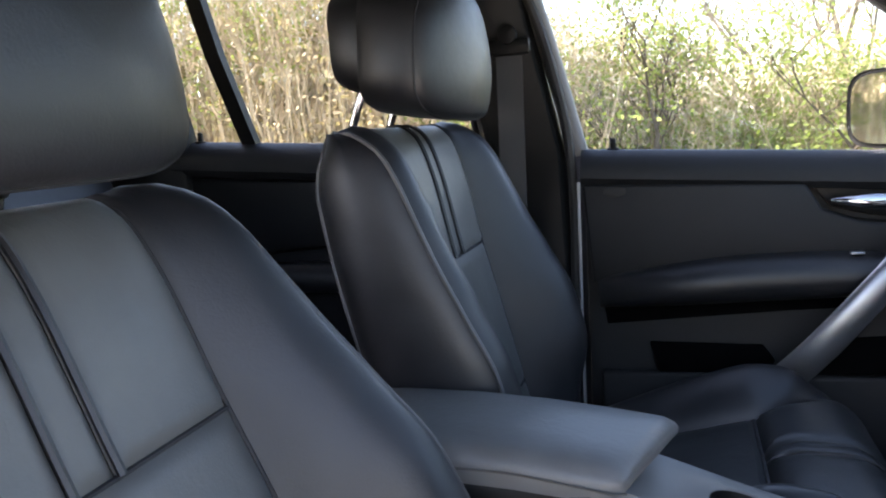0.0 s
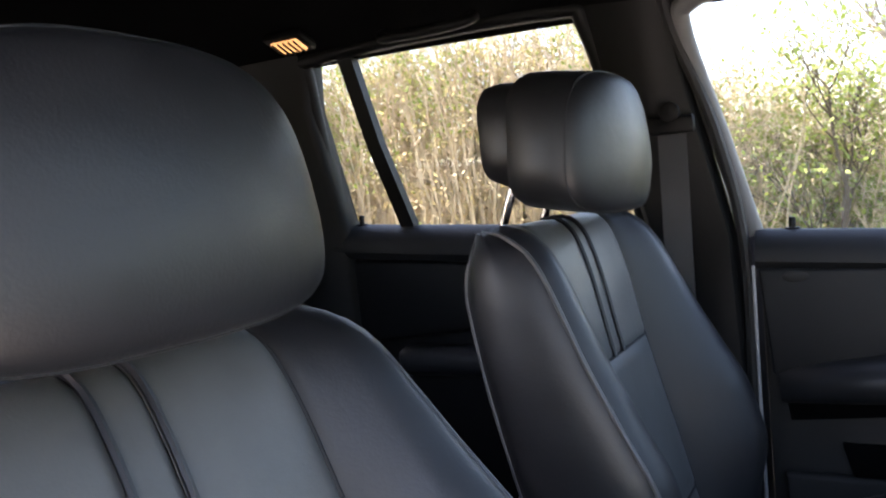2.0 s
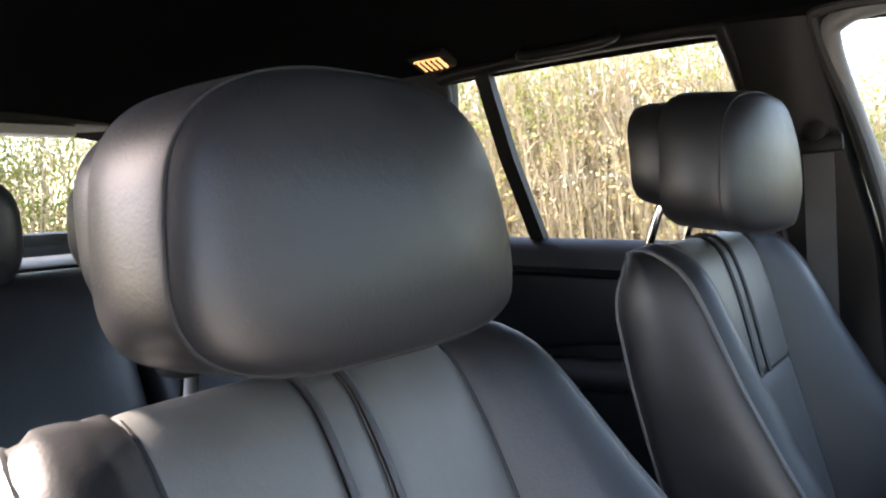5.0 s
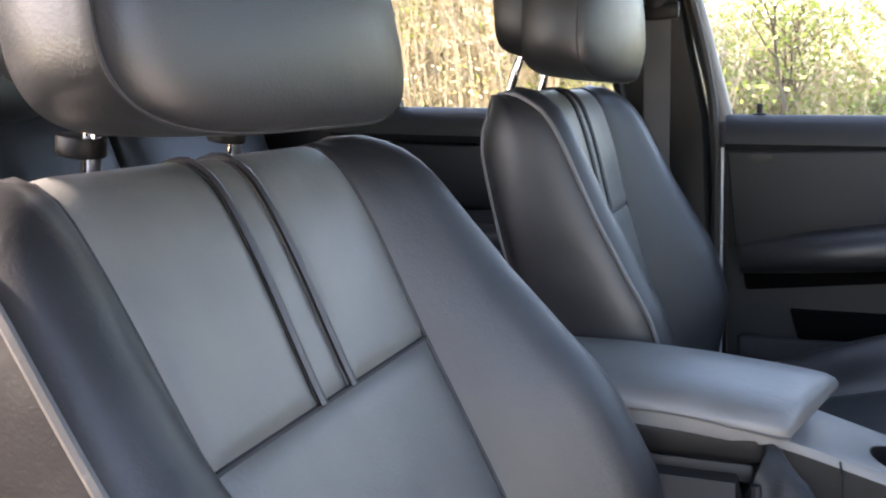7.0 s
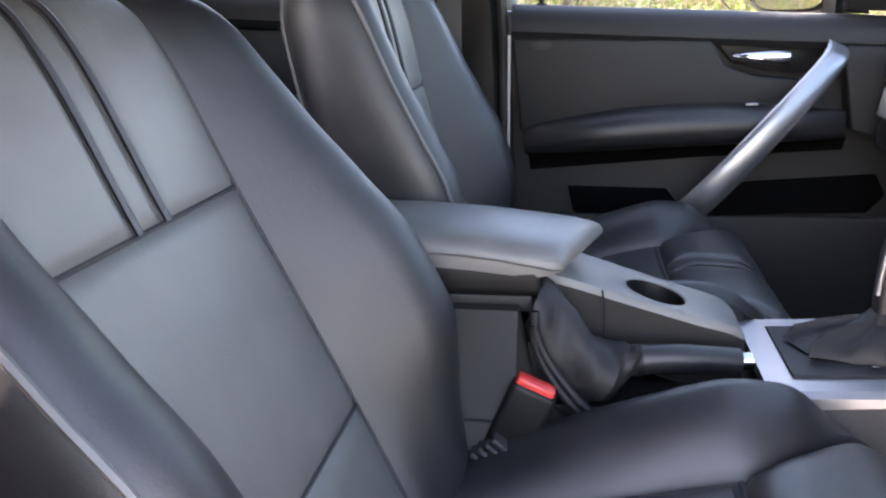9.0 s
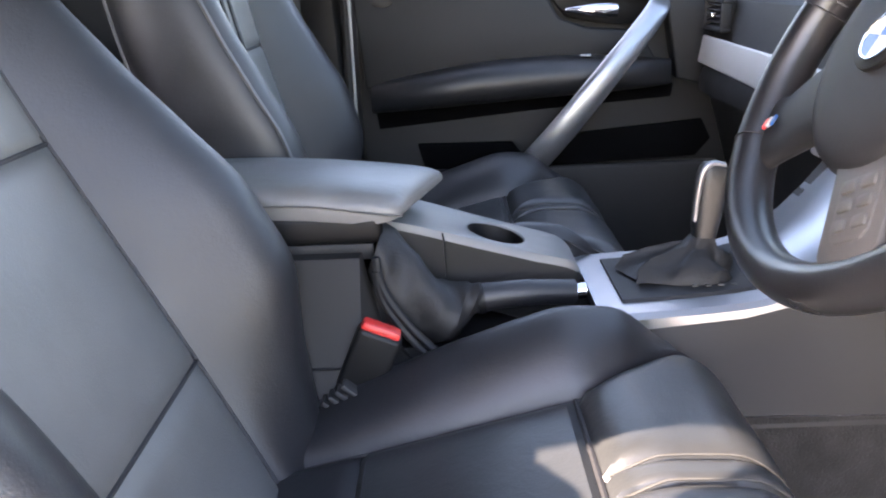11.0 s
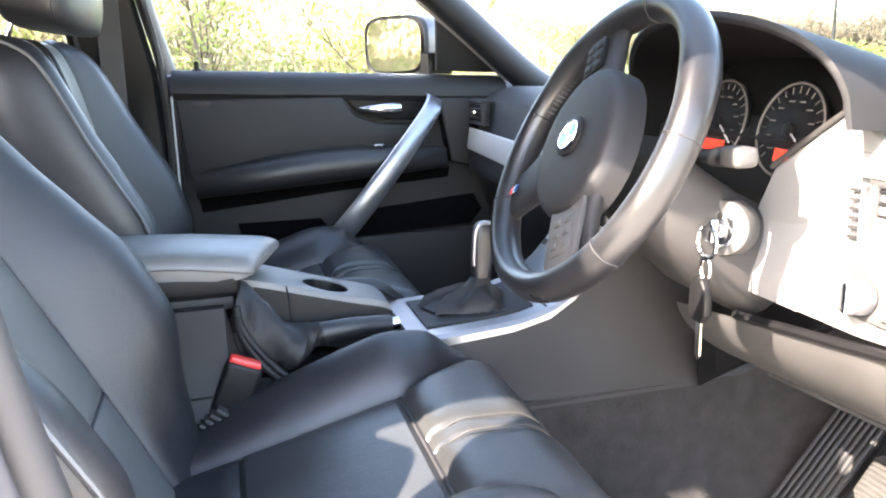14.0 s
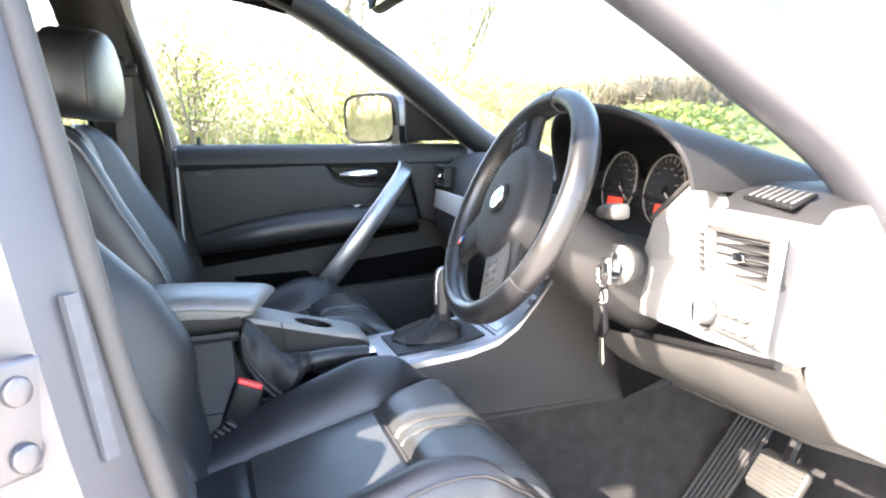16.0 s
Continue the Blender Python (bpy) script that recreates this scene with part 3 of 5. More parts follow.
def bare_tree(at, height, seed, leafy=0.0, spread=1.0, bark=None):
    rng = random.Random(seed)
    t = thing("tree", "bare spring tree with fine pale branches beyond the hedge", "tree", at, "trees beyond the hedge")
    lines, spots = [], []

    def grow(p, d, ln, r, depth):
        pts = [(tuple(p), r)]
        q = Vector(p)
        for k in range(4):
            d = (d + Vector((rng.gauss(0, 0.12), rng.gauss(0, 0.12), rng.gauss(0.04, 0.08)))).normalized()
            q = q + d * ln / 4
            pts.append((tuple(q), r * (1 - 0.17 * (k + 1))))
            if depth > 0 and k > 0:
                for _ in range(2):
                    nd = (d * 0.6 + Vector((rng.gauss(0, 0.6 * spread), rng.gauss(0, 0.6 * spread), rng.uniform(0.0, 0.6)))).normalized()
                    grow(q, nd, ln * rng.uniform(0.45, 0.7), r * 0.45, depth - 1)
        lines.append(pts)
        if depth == 0:
            spots.append(q)
    grow(Vector(at) + Vector((0, 0, -0.02)), Vector((0, 0, 1)), height * 0.55, height * 0.022, 4)
    v, f = twig_mesh([[(tuple(Vector(p) - Vector(at)), r) for p, r in ln] for ln in lines])
    me = bpy.data.meshes.new("branches")
    me.from_pydata(v, [], f)
    me.materials.append(bark or BARK_FAR)
    new("branches", me).parent = t
    if leafy > 0:
        pts = [s - Vector(at) + Vector((rng.gauss(0, 0.12), rng.gauss(0, 0.12), rng.gauss(0, 0.12))) for s in spots for _ in range(3) if rng.random() < leafy]
        v, f = leaves(pts, rng, 0.022)
        me = bpy.data.meshes.new("crown")
        me.from_pydata(v, [], f)
        me.materials.append(LEAF)
        new("crown", me).parent = t


bare_tree((-0.13, 5.0, 0), 1.9, 41, 0.5, 1.3, BARK_NEAR)
bare_tree((0.92, 5.1, 0), 1.7, 43, 0.8, 1.3, BARK_NEAR)
bare_tree((0.9, 6.9, 0), 3.0, 11, 0.3)
bare_tree((3.0, 7.2, 0), 2.8, 12, 0.9)
bare_tree((2.2, 9.5, 0), 4.2, 17, 0.3)


def far_wood(seed):
    """The distant line of bare trees and scrub beyond the open ground."""
    rng = random.Random(seed)
    lines, spots = [], []
    for i in range(420):
        x = rng.uniform(16, 75)
        y = 62 - 0.22 * x + rng.uniform(-3, 3) if x < 60 else rng.uniform(-10, 48)
        h = rng.uniform(2.6, 5.0)
        for k in range(14):
            d = Vector((rng.gauss(0, 0.35), rng.gauss(0, 0.35), 1))
            q = Vector((x, y, 0)) + d * h * rng.uniform(0.2, 0.5)
            lines.append([((x, y, 0.0), 0.05), (tuple(q), 0.03), (tuple(q + d * h * 0.5 + Vector((rng.gauss(0, 0.3), rng.gauss(0, 0.3), 0))), 0.01)])
            for _ in range(6):
                spots.append(q + Vector((rng.gauss(0, 0.6), rng.gauss(0, 0.6), rng.gauss(0, 0.6))))
    v, f = twig_mesh(lines)
    quads("far_trees", v, f, BARK_FAR, "distant line of pale bare trees", "trees")
    v, f = leaves(spots, rng, 0.16)
    quads("far_scrub", v, f, FAR_LEAF, "distant tan scrub below bare trees", "scrub")


far_wood(23)


def low_hedge(name, start, end, height, seed):
    rng = random.Random(seed)
    a, b = Vector(start), Vector(end)
    pts = []
    for _ in range(9000):
        s = rng.random()
        z = rng.random() ** 0.7
        pts.append(a + (b - a) * s + Vector((rng.gauss(0, 0.45) * (1.1 - 0.5 * z), rng.gauss(0, 0.45) * (1.1 - 0.5 * z), z * (height + 0.12 * math.sin(s * 40)))))
    v, f = leaves(pts, rng, 0.09)
    quads(name, v, f, LEAF, "low green hedge across the far side of the tarmac", "hedge")


low_hedge("far_hedge", (9.5, 15.5, 0), (34, 16, 0), 1.05, 31)

lamp_post = thing("street_lamp", "slim grey lamp post by the far trees", "street lamp", (30.0, 34.0, 0))
part("pole", tube([(30.0, 34.0, 0), (30.0, 34.0, 4.0), (30.0, 34.0, 7.5)], 0.07, 10, taper=[0.09, 0.07, 0.05]), PLASTIC_GREY, lamp_post)
part("lamp_head", rbox((29.6, 34.0, 7.5), (0.9, 0.25, 0.12), 0.04), PLASTIC_GREY, lamp_post)

LIGHT_GREY = material("pale_grey_plastic", (0.45, 0.45, 0.44), 0.5, vary=0.06)
# ---------- car shell ----------
car = thing("car_body", "grey metallic car shell with black headliner, driver's side open", "car body", (-0.4, 0, 0.2))


def profile_wall(rows, thick):
    """A wall lofted from rows of points, thickened along a vector."""
    bm = bmesh.new()
    g = [[bm.verts.new(p) for p in r] for r in rows]
    h = [[bm.verts.new(Vector(p) + Vector(thick)) for p in r] for r in rows]
    for m, rev in ((g, False), (h, True)):
        for a, b in zip(m, m[1:]):
            for i in range(len(a) - 1):
                q = (a[i], a[i + 1], b[i + 1], b[i])
                bm.faces.new(tuple(reversed(q)) if rev else q)
    loops = [(g[0], h[0]), (g[-1], h[-1]), ([r[0] for r in g], [r[0] for r in h]), ([r[-1] for r in g], [r[-1] for r in h])]
    for a, b in loops:
        for i in range(len(a) - 1):
            bm.faces.new((a[i], a[i + 1], b[i + 1], b[i]))
    return finish(bm)


# floor pan and tunnel carpet
def floor_pan():
    rows = []
    for x, z in [(-1.95, 0.62), (-1.25, 0.62), (-1.15, 0.40), (0.80, 0.36), (0.98, 0.42), (1.16, 0.66), (1.22, 0.98)]:
        tun = 0.10 if -1.2 < x < 1.0 else (0.06 if 1.0 < x < 1.2 else 0.0)
        rows.append([(x, -0.74, z + 0.02), (x, -0.70, z), (x, -0.30, z), (x, -0.225, z + tun * 0.3), (x, -0.185, z + tun * 1.0), (x, -0.163, z + tun * 2.5), (x, 0.163, z + tun * 2.5),
                     (x, 0.185, z + tun * 1.0), (x, 0.225, z + tun * 0.3), (x, 0.30, z), (x, 0.70, z), (x, 0.74, z + 0.02)])
    return profile_wall(rows, (0, 0, -0.03))


part("floor_carpet", floor_pan(), CARPET, car, "dark grey carpet")
part("underbody", rbox((-0.40, 0, 0.285), (3.0, 1.5, 0.13), 0.04), PLASTIC_BLACK, car)
for sx in (-1.55, 1.30):
    for sy in (-0.74, 0.74):
        wheel = part("wheel", disc((sx, sy, 0.35), (0, 1, 0), 0.35, 0.20, 40, 0.03), RUBBER, car, "black rubber tyre")
        part("rim", disc((sx, sy * 1.09, 0.35), (0, 1, 0), 0.22, 0.07, 32, 0.01), ALUMINIUM, wheel)
part("side_sill", loft([[(x, -0.70, 0.42), (x, -0.80, 0.40), (x, -0.86, 0.30), (x, -0.84, 0.20), (x, -0.70, 0.22)] for x in (-1.2, 0.95)], smooth=False), PAINT, car)
part("side_sill", loft([[(x, 0.70, 0.42), (x, 0.80, 0.40), (x, 0.86, 0.30), (x, 0.84, 0.20), (x, 0.70, 0.22)] for x in (-1.2, 0.95)], smooth=False), PAINT, car)


# roof and headliner
def roof_rows(dz, inset):
    rows = []
    for x, z in [(-1.92, 1.50), (-1.6, 1.535), (-1.0, 1.55), (-0.4, 1.55), (0.0, 1.535), (0.16, 1.505), (0.25, 1.465)]:
        half = 0.60 - inset
        rows.append([(x, s * half, z - 0.045 * abs(s) ** 3 + dz) for s in (-1, -0.9, -0.7, -0.35, 0, 0.35, 0.7, 0.9, 1)])
    return rows


part("headliner", profile_wall(roof_rows(0.0, 0.0), (0, 0, 0.02)), HEADLINER, car, "black cloth headliner")
part("roof_skin", profile_wall(roof_rows(0.06, -0.05), (0, 0, 0.02)), PAINT, car)
for sg in (-1, 1):
    rail = [(-1.95, sg * 0.63, 1.475), (-1.0, sg * 0.635, 1.525), (-0.3, sg * 0.635, 1.52), (0.05, sg * 0.63, 1.50), (0.26, sg * 0.63, 1.45)]
    part("roof_rail", tube(spline(rail, 8), 0.045, 12), HEADLINER if sg > 0 else PAINT, car)


def pillar(name, spine, along, out, mat, label=""):
    """An upright of the shell: at each height a rounded block, half sizes along x and y."""
    rings = []
    for (x, y, z), hx, hy in zip(spine, along, out):
        rings.append([(x + hx * c, y + hy * s, z) for c, s in
                      ((-1, -0.6), (-0.85, -1), (0.85, -1), (1, -0.6), (1, 0.6), (0.85, 1), (-0.85, 1), (-1, 0.6))])
    return part(name, loft(rings), mat, car, label, sharp=50)


# passenger side pillars
pillar("b_pillar", [(-0.15, 0.74, 0.42), (-0.15, 0.745, 0.80), (-0.155, 0.735, 1.10), (-0.205, 0.655, 1.40), (-0.215, 0.625, 1.54)], [0.085, 0.078, 0.073, 0.068, 0.085], [0.035] * 5, PLASTIC_BLACK, "dark plastic centre pillar trim")
pillar("c_pillar", [(-0.96, 0.74, 0.42), (-0.96, 0.74, 1.12), (-0.96, 0.66, 1.40), (-0.96, 0.63, 1.53)], [0.12, 0.10, 0.085, 0.11], [0.04] * 4, PLASTIC_BLACK, "dark rear pillar trim")
pillar("d_pillar", [(-1.86, 0.70, 0.6), (-1.86, 0.70, 1.12), (-1.78, 0.64, 1.40), (-1.75, 0.60, 1.53)], [0.14] * 4, [0.05] * 4, PLASTIC_BLACK)
pillar("d_pillar", [(-1.86, -0.70, 0.6), (-1.86, -0.70, 1.12), (-1.78, -0.64, 1.40), (-1.75, -0.60, 1.53)], [0.14] * 4, [0.05] * 4, PLASTIC_BLACK)
pillar("c_pillar", [(-1.0, -0.74, 0.42), (-1.0, -0.74, 1.12), (-1.0, -0.66, 1.40), (-1.0, -0.63, 1.53)], [0.12, 0.10, 0.085, 0.11], [0.04] * 4, PLASTIC_BLACK)
a_line = [(0.86, 0.715, 1.00), (0.75, 0.70, 1.075), (0.57, 0.665, 1.225), (0.41, 0.64, 1.348), (0.28, 0.62, 1.435), (0.14, 0.61, 1.495)]
part("a_pillar", tube(spline(a_line, 6), 0.040, 14, flat=0.85), PLASTIC, car, "dark plastic windscreen pillar trim")
part("side_shell", profile_wall([[(-1.95, 0.80, z) for z in (0.25, 0.7, 1.10)], [(-0.9, 0.82, z) for z in (0.25, 0.7, 1.12)]], (0, 0.03, 0)), PAINT, car)
part("side_shell", profile_wall([[(-1.95, -0.80, z) for z in (0.25, 0.7, 1.10)], [(-0.25, -0.82, z) for z in (0.25, 0.7, 1.12)]], (0, -0.03, 0)), PAINT, car)
part("load_bay_side", profile_wall([[(-1.95, 0.72, z) for z in (0.6, 0.9, 1.12)], [(-0.9, 0.74, z) for z in (0.6, 0.9, 1.14)]], (0, 0.03, 0)), PLASTIC_BLACK, car)
part("load_bay_side", profile_wall([[(-1.95, -0.72, z) for z in (0.4, 0.9, 1.12)], [(-0.25, -0.74, z) for z in (0.4, 0.9, 1.14)]], (0, -0.03, 0)), PLASTIC_BLACK, car)
part("rear_shelf", rbox((-1.50, 0, 1.17), (0.80, 1.36, 0.02), 0.008), PLASTIC_BLACK, car)
part("high_brake_lamp", rbox((-1.80, 0.20, 1.485), (0.05, 0.30, 0.035), 0.01), LIGHT_GREY, car, "pale lamp housing above the rear window")
part("tailgate", merge(rbox((-1.95, 0, 0.89), (0.06, 1.44, 0.70), 0.02), rbox((-1.83, 0, 1.515), (0.14, 1.24, 0.05), 0.02)), PLASTIC_BLACK, car)
part("bulkhead", rbox((1.24, 0, 0.66), (0.06, 1.46, 0.66), 0.02), PLASTIC_BLACK, car)

# driver's side: painted centre pillar, front pillar and door frame
rings = []
for z, x, y in [(0.38, 0.005, -0.745), (0.55, -0.018, -0.748), (0.79, -0.050, -0.745), (0.90, -0.073, -0.742), (1.04, -0.096, -0.735), (1.15, -0.114, -0.725), (1.26, -0.132, -0.710), (1.40, -0.155, -0.672), (1.52, -0.175, -0.635)]:
    rings.append([(x - 0.008, y - 0.012, z), (x, y, z), (x - 0.035, y + 0.028, z), (x - 0.11, y + 0.088, z), (x - 0.15, y + 0.092, z), (x - 0.185, y + 0.075, z), (x - 0.185, y - 0.06, z), (x - 0.10, y - 0.062, z), (x - 0.045, y - 0.060, z), (x - 0.030, y - 0.040, z)])
part("b_pillar", loft(rings), PAINT, car, "grey painted door pillar", sharp=50)
a_drv = [(0.86, -0.73, 0.40), (0.845, -0.735, 0.75), (0.83, -0.725, 0.93), (0.745, -0.712, 1.08), (0.58, -0.69, 1.22), (0.41, -0.665, 1.345), (0.27, -0.645, 1.43), (0.12, -0.635, 1.49), (-0.1, -0.635, 1.515)]
part("a_pillar", tube(spline(a_drv, 6), 0.06, 14, taper=None), PAINT, car, "grey painted front pillar")

# glazing
def pane(name, pts, thick, parent, r=0.0):
    ob = part(name, slab(pts, thick, r), GLASS, parent, sharp=0)
    ob.visible_shadow = False
    return ob


part("windscreen", slab([(0.22, 0.585, 1.47), (0.22, -0.585, 1.47), (1.05, -0.66, 0.98), (1.05, 0.66, 0.98)], (0.004, 0, 0.004), 0), SCREEN_GLASS, car, "lightly tinted windscreen", sharp=0)
pane("rear_window", [(-1.93, 0.60, 1.18), (-1.93, -0.60, 1.18), (-1.80, -0.55, 1.50), (-1.80, 0.55, 1.50)], (-0.004, 0, 0), car)
pane("load_bay_window", [(-1.72, 0.715, 1.14), (-1.05, 0.735, 1.15), (-1.02, 0.63, 1.48), (-1.68, 0.61, 1.47)], (0, 0.004, 0), car)

# bonnet and cowl seen through the windscreen
def bonnet(u, v):
    x = 1.12 + 1.0 * v
    y = (u - 0.5) * (1.50 - 0.1 * v)
    return Vector((x, y, 0.965 - 0.17 * v**1.6 - 0.10 * abs(2 * u - 1) ** 3))


bm, _ = sheet(bonnet, 20, 10)
part("bonnet", finish(bm), PAINT, car)
part("cowl", rbox((1.10, 0, 0.955), (0.14, 1.36, 0.02), 0.008), PLASTIC_BLACK, car)
part("wiper", tube([(1.07, -0.45, 0.985), (1.04, -0.10, 0.995), (1.05, 0.18, 0.985)], 0.008, 8), PLASTIC_BLACK, car)


# ---------- passenger doors ----------
def poly_xz(pts, y):
    return [(x, y, z) for x, z in pts]


door = thing("front_passenger_door", "closed front door with black trim panel and silver diagonal pull bar", "car door", (0.3, 0.74, 0.45))
part("door_panel", slab(poly_xz([(-0.05, 0.44), (0.72, 0.44), (0.74, 0.80), (0.70, 1.03), (-0.05, 1.05)], 0.735), (0, 0.06, 0), 0.004), PLASTIC_GREY, door, "grey lower door panel")
part("door_skin", slab(poly_xz([(-0.09, 0.30), (0.86, 0.30), (0.86, 1.05), (-0.09, 1.09)], 0.80), (0, 0.03, 0), 0.004), PAINT, door)


def sill_roll(x0, x1, z0, z1, y, drop, r=0.05):
    """The padded top of a door, rolled over towards the glass."""
    rings = []
    for k in range(13):
        x = x0 + (x1 - x0) * k / 12
        zt = z0 + (z1 - z0) * k / 12
        ring = [(x, y + 0.085, zt - 0.012), (x, y + 0.05, zt), (x, y + 0.028, zt - 0.001), (x, y + 0.008, zt - 0.012), (x, y - 0.004, zt - 0.032),
                (x, y - 0.006, zt - drop * 0.8), (x, y + 0.004, zt - drop), (x, y + 0.06, zt - drop)]
        rings.append(ring)
    return loft(rings)


part("upper_roll", sill_roll(-0.052, 0.72, 1.102, 1.062, 0.695, 0.062), PLASTIC, door, "soft black padded door top")
part("upper_trim", slab(poly_xz([(-0.05, 1.040), (0.318, 1.030), (0.345, 0.985), (0.40, 0.965), (0.50, 0.955), (0.555, 0.868), (0.48, 0.900), (0.36, 0.906), (0.22, 0.901), (0.08, 0.883), (-0.035, 0.862)], 0.692), (0, 0.045, 0), 0.006, 3), PLASTIC, door, "soft black upper trim")
part("handle_recess", slab(poly_xz([(0.324, 1.030), (0.535, 1.018), (0.515, 0.965), (0.42, 0.972), (0.36, 0.987)], 0.712), (0, 0.02, 0), 0.004), PLASTIC_BLACK, door)
part("front_trim", slab(poly_xz([(0.545, 1.018), (0.72, 1.010), (0.72, 0.82), (0.575, 0.862)], 0.690), (0, 0.045, 0), 0.006, 3), PLASTIC, door)
part("door_handle", loft([[(x, 0.688 - 0.012 * math.sin(math.pi * k / 10) + 0.006 * math.cos(a), z0 + h * math.sin(a)) for a in [2 * math.pi * j / 12 for j in range(12)]]
                          for k, x, z0, h in [(k, 0.355 + 0.1 * k / 10, 1.0 - 0.004 * k / 10, 0.004 + 0.009 * math.sin(math.pi * min(1, k / 10 * 0.55))) for k in range(11)]]), CHROME, door, "silver inner door handle")


def arm_rest_z(x):
    return curve_at([-0.03, 0.08, 0.22, 0.36, 0.48, 0.58], [0.872, 0.893, 0.911, 0.916, 0.910, 0.897], x)


def door_arm(a, b):
    x = -0.025 + 0.59 * b
    top, bot = arm_rest_z(x), curve_at([-0.03, 0.3, 0.58], [0.815, 0.835, 0.85], x)
    th = math.pi * a
    out = 0.070 * (0.25 + 0.75 * math.sin(math.pi * min(0.5, b * 1.6))) * (0.2 + 0.8 * math.sin(math.pi * min(0.5, (1 - b) * 2.2)))
    z = (top + bot) / 2 + (top - bot) / 2 * math.cos(th)
    return Vector((x, 0.706 - out * abs(math.sin(th)) ** 0.6, z))


bm, _ = sheet(door_arm, 14, 30)
part("door_armrest", finish(bm), LEATHER, door, "black leather-padded armrest")
# Flat slabs, not cut recesses: their black colour stands for the shade inside.
part("armrest_shadow_gap", slab(poly_xz([(-0.02, 0.812), (0.58, 0.848), (0.575, 0.822), (0.30, 0.805), (-0.015, 0.778)], 0.727), (0, 0.012, 0), 0.002), RECESS_SHADE, door)
part("door_pocket", slab(poly_xz([(0.06, 0.745), (0.255, 0.742), (0.275, 0.715), (0.26, 0.690), (0.075, 0.690)], 0.722), (0, 0.014, 0), 0.003), RECESS_SHADE, door, "map pocket opening, its inner shade put in as flat black")
part("door_pocket", slab(poly_xz([(0.34, 0.752), (0.64, 0.775), (0.66, 0.735), (0.63, 0.700), (0.33, 0.690)], 0.722), (0, 0.014, 0), 0.003), RECESS_SHADE, door, "map pocket opening, its inner shade put in as flat black")
part("lower_ledge", slab(poly_xz([(-0.03, 0.690), (0.68, 0.690), (0.68, 0.47), (-0.02, 0.47)], 0.715), (0, 0.03, 0), 0.008, 3), PLASTIC_GREY, door)
part("pull_bar", loft([[(p.x + wx * c, p.y + 0.011 * s, p.z + wx * 0.55 * -c * 0.9) for c, s in [(math.cos(a), math.sin(a)) for a in [2 * math.pi * j / 16 for j in range(16)]]]
                       for p, wx in [(q, 0.017 + 0.009 * (k / 30)) for k, q in enumerate(spline([(0.535, 0.682, 1.020), (0.515, 0.640, 0.990), (0.43, 0.600, 0.895), (0.33, 0.600, 0.775), (0.262, 0.640, 0.690)], 8))]]), ALUMINIUM, door, "silver diagonal pull bar")
part("lock_pin", merge(disc((0.003, 0.742, 1.108), (0, 0, 1), 0.0055, 0.022, 12), disc((0.003, 0.742, 1.099), (0, 0, 1), 0.012, 0.006, 16)), PLASTIC_BLACK, door)
part("airbag_badge", slab([(-0.015 + 0.022 + 0.020 * math.cos(a), 0.690, 1.026 + 0.009 * math.sin(a)) for a in [2 * math.pi * k / 20 for k in range(20)]], (0, 0.004, 0), 0.001), PLASTIC_GREY, door)
part("window_switch", rbox((0.392, 0.665, 0.916), (0.022, 0.012, 0.005), 0.002), ALUMINIUM, door, "small window switch")
part("door_seal", tube(spline([(-0.070, 0.715, 0.45), (-0.070, 0.715, 0.80), (-0.070, 0.712, 1.08), (-0.100, 0.665, 1.28), (-0.150, 0.612, 1.455), (-0.125, 0.600, 1.488), (0.05, 0.605, 1.475)], 6), 0.009, 8), RUBBER, door, "black rubber seal")
part("window_frame", tube(spline([(-0.058, 0.742, 1.095), (-0.092, 0.695, 1.25), (-0.132, 0.632, 1.43), (-0.115, 0.615, 1.472), (-0.04, 0.612, 1.484), (0.14, 0.614, 1.468), (0.30, 0.63, 1.395), (0.46, 0.655, 1.28), (0.60, 0.68, 1.17), (0.73, 0.70, 1.06)], 6), 0.017, 10), FRAME_GREY, door, "grey window frame")
part("edge_strip", tube([(-0.058, 0.700, 0.46), (-0.058, 0.698, 0.80), (-0.056, 0.694, 1.045)], 0.0028, 8), SILVER_TRIM, door, "thin bright edge strip")
part("mirror_triangle", slab([(0.555, 0.727, 1.078), (0.73, 0.727, 1.068), (0.66, 0.702, 1.135), (0.545, 0.678, 1.215)], (0, 0.02, 0), 0.004), PLASTIC, door, "black corner trim by the mirror")
ob = part("window_glass", slab([(-0.06, 0.758, 1.09), (0.60, 0.745, 1.06), (0.60, 0.70, 1.16), (0.30, 0.648, 1.385), (0.14, 0.632, 1.455), (-0.13, 0.63, 1.47)], (0, 0.004, 0), 0), GLASS, door, sharp=0)
ob.visible_shadow = False

mirror = thing("door_mirror", "grey-shelled door mirror with bright glass outside the passenger window", "wing mirror", (0.56, 0.90, 1.14))


def mirror_ring(x, k):
    """A ring of the mirror housing, turned towards the driver."""
    return [(0.487 + 0.8 * (x - 0.486) - 0.6 * 0.10 * k * math.copysign(abs(math.cos(a)) ** 0.5, math.cos(a)), 0.895 + 0.6 * (x - 0.486) + 0.8 * 0.10 * k * math.copysign(abs(math.cos(a)) ** 0.5, math.cos(a)), 1.143 + 0.072 * k * math.copysign(abs(math.sin(a)) ** 0.5, math.sin(a))) for a in [2 * math.pi * j / 32 for j in range(32)]]


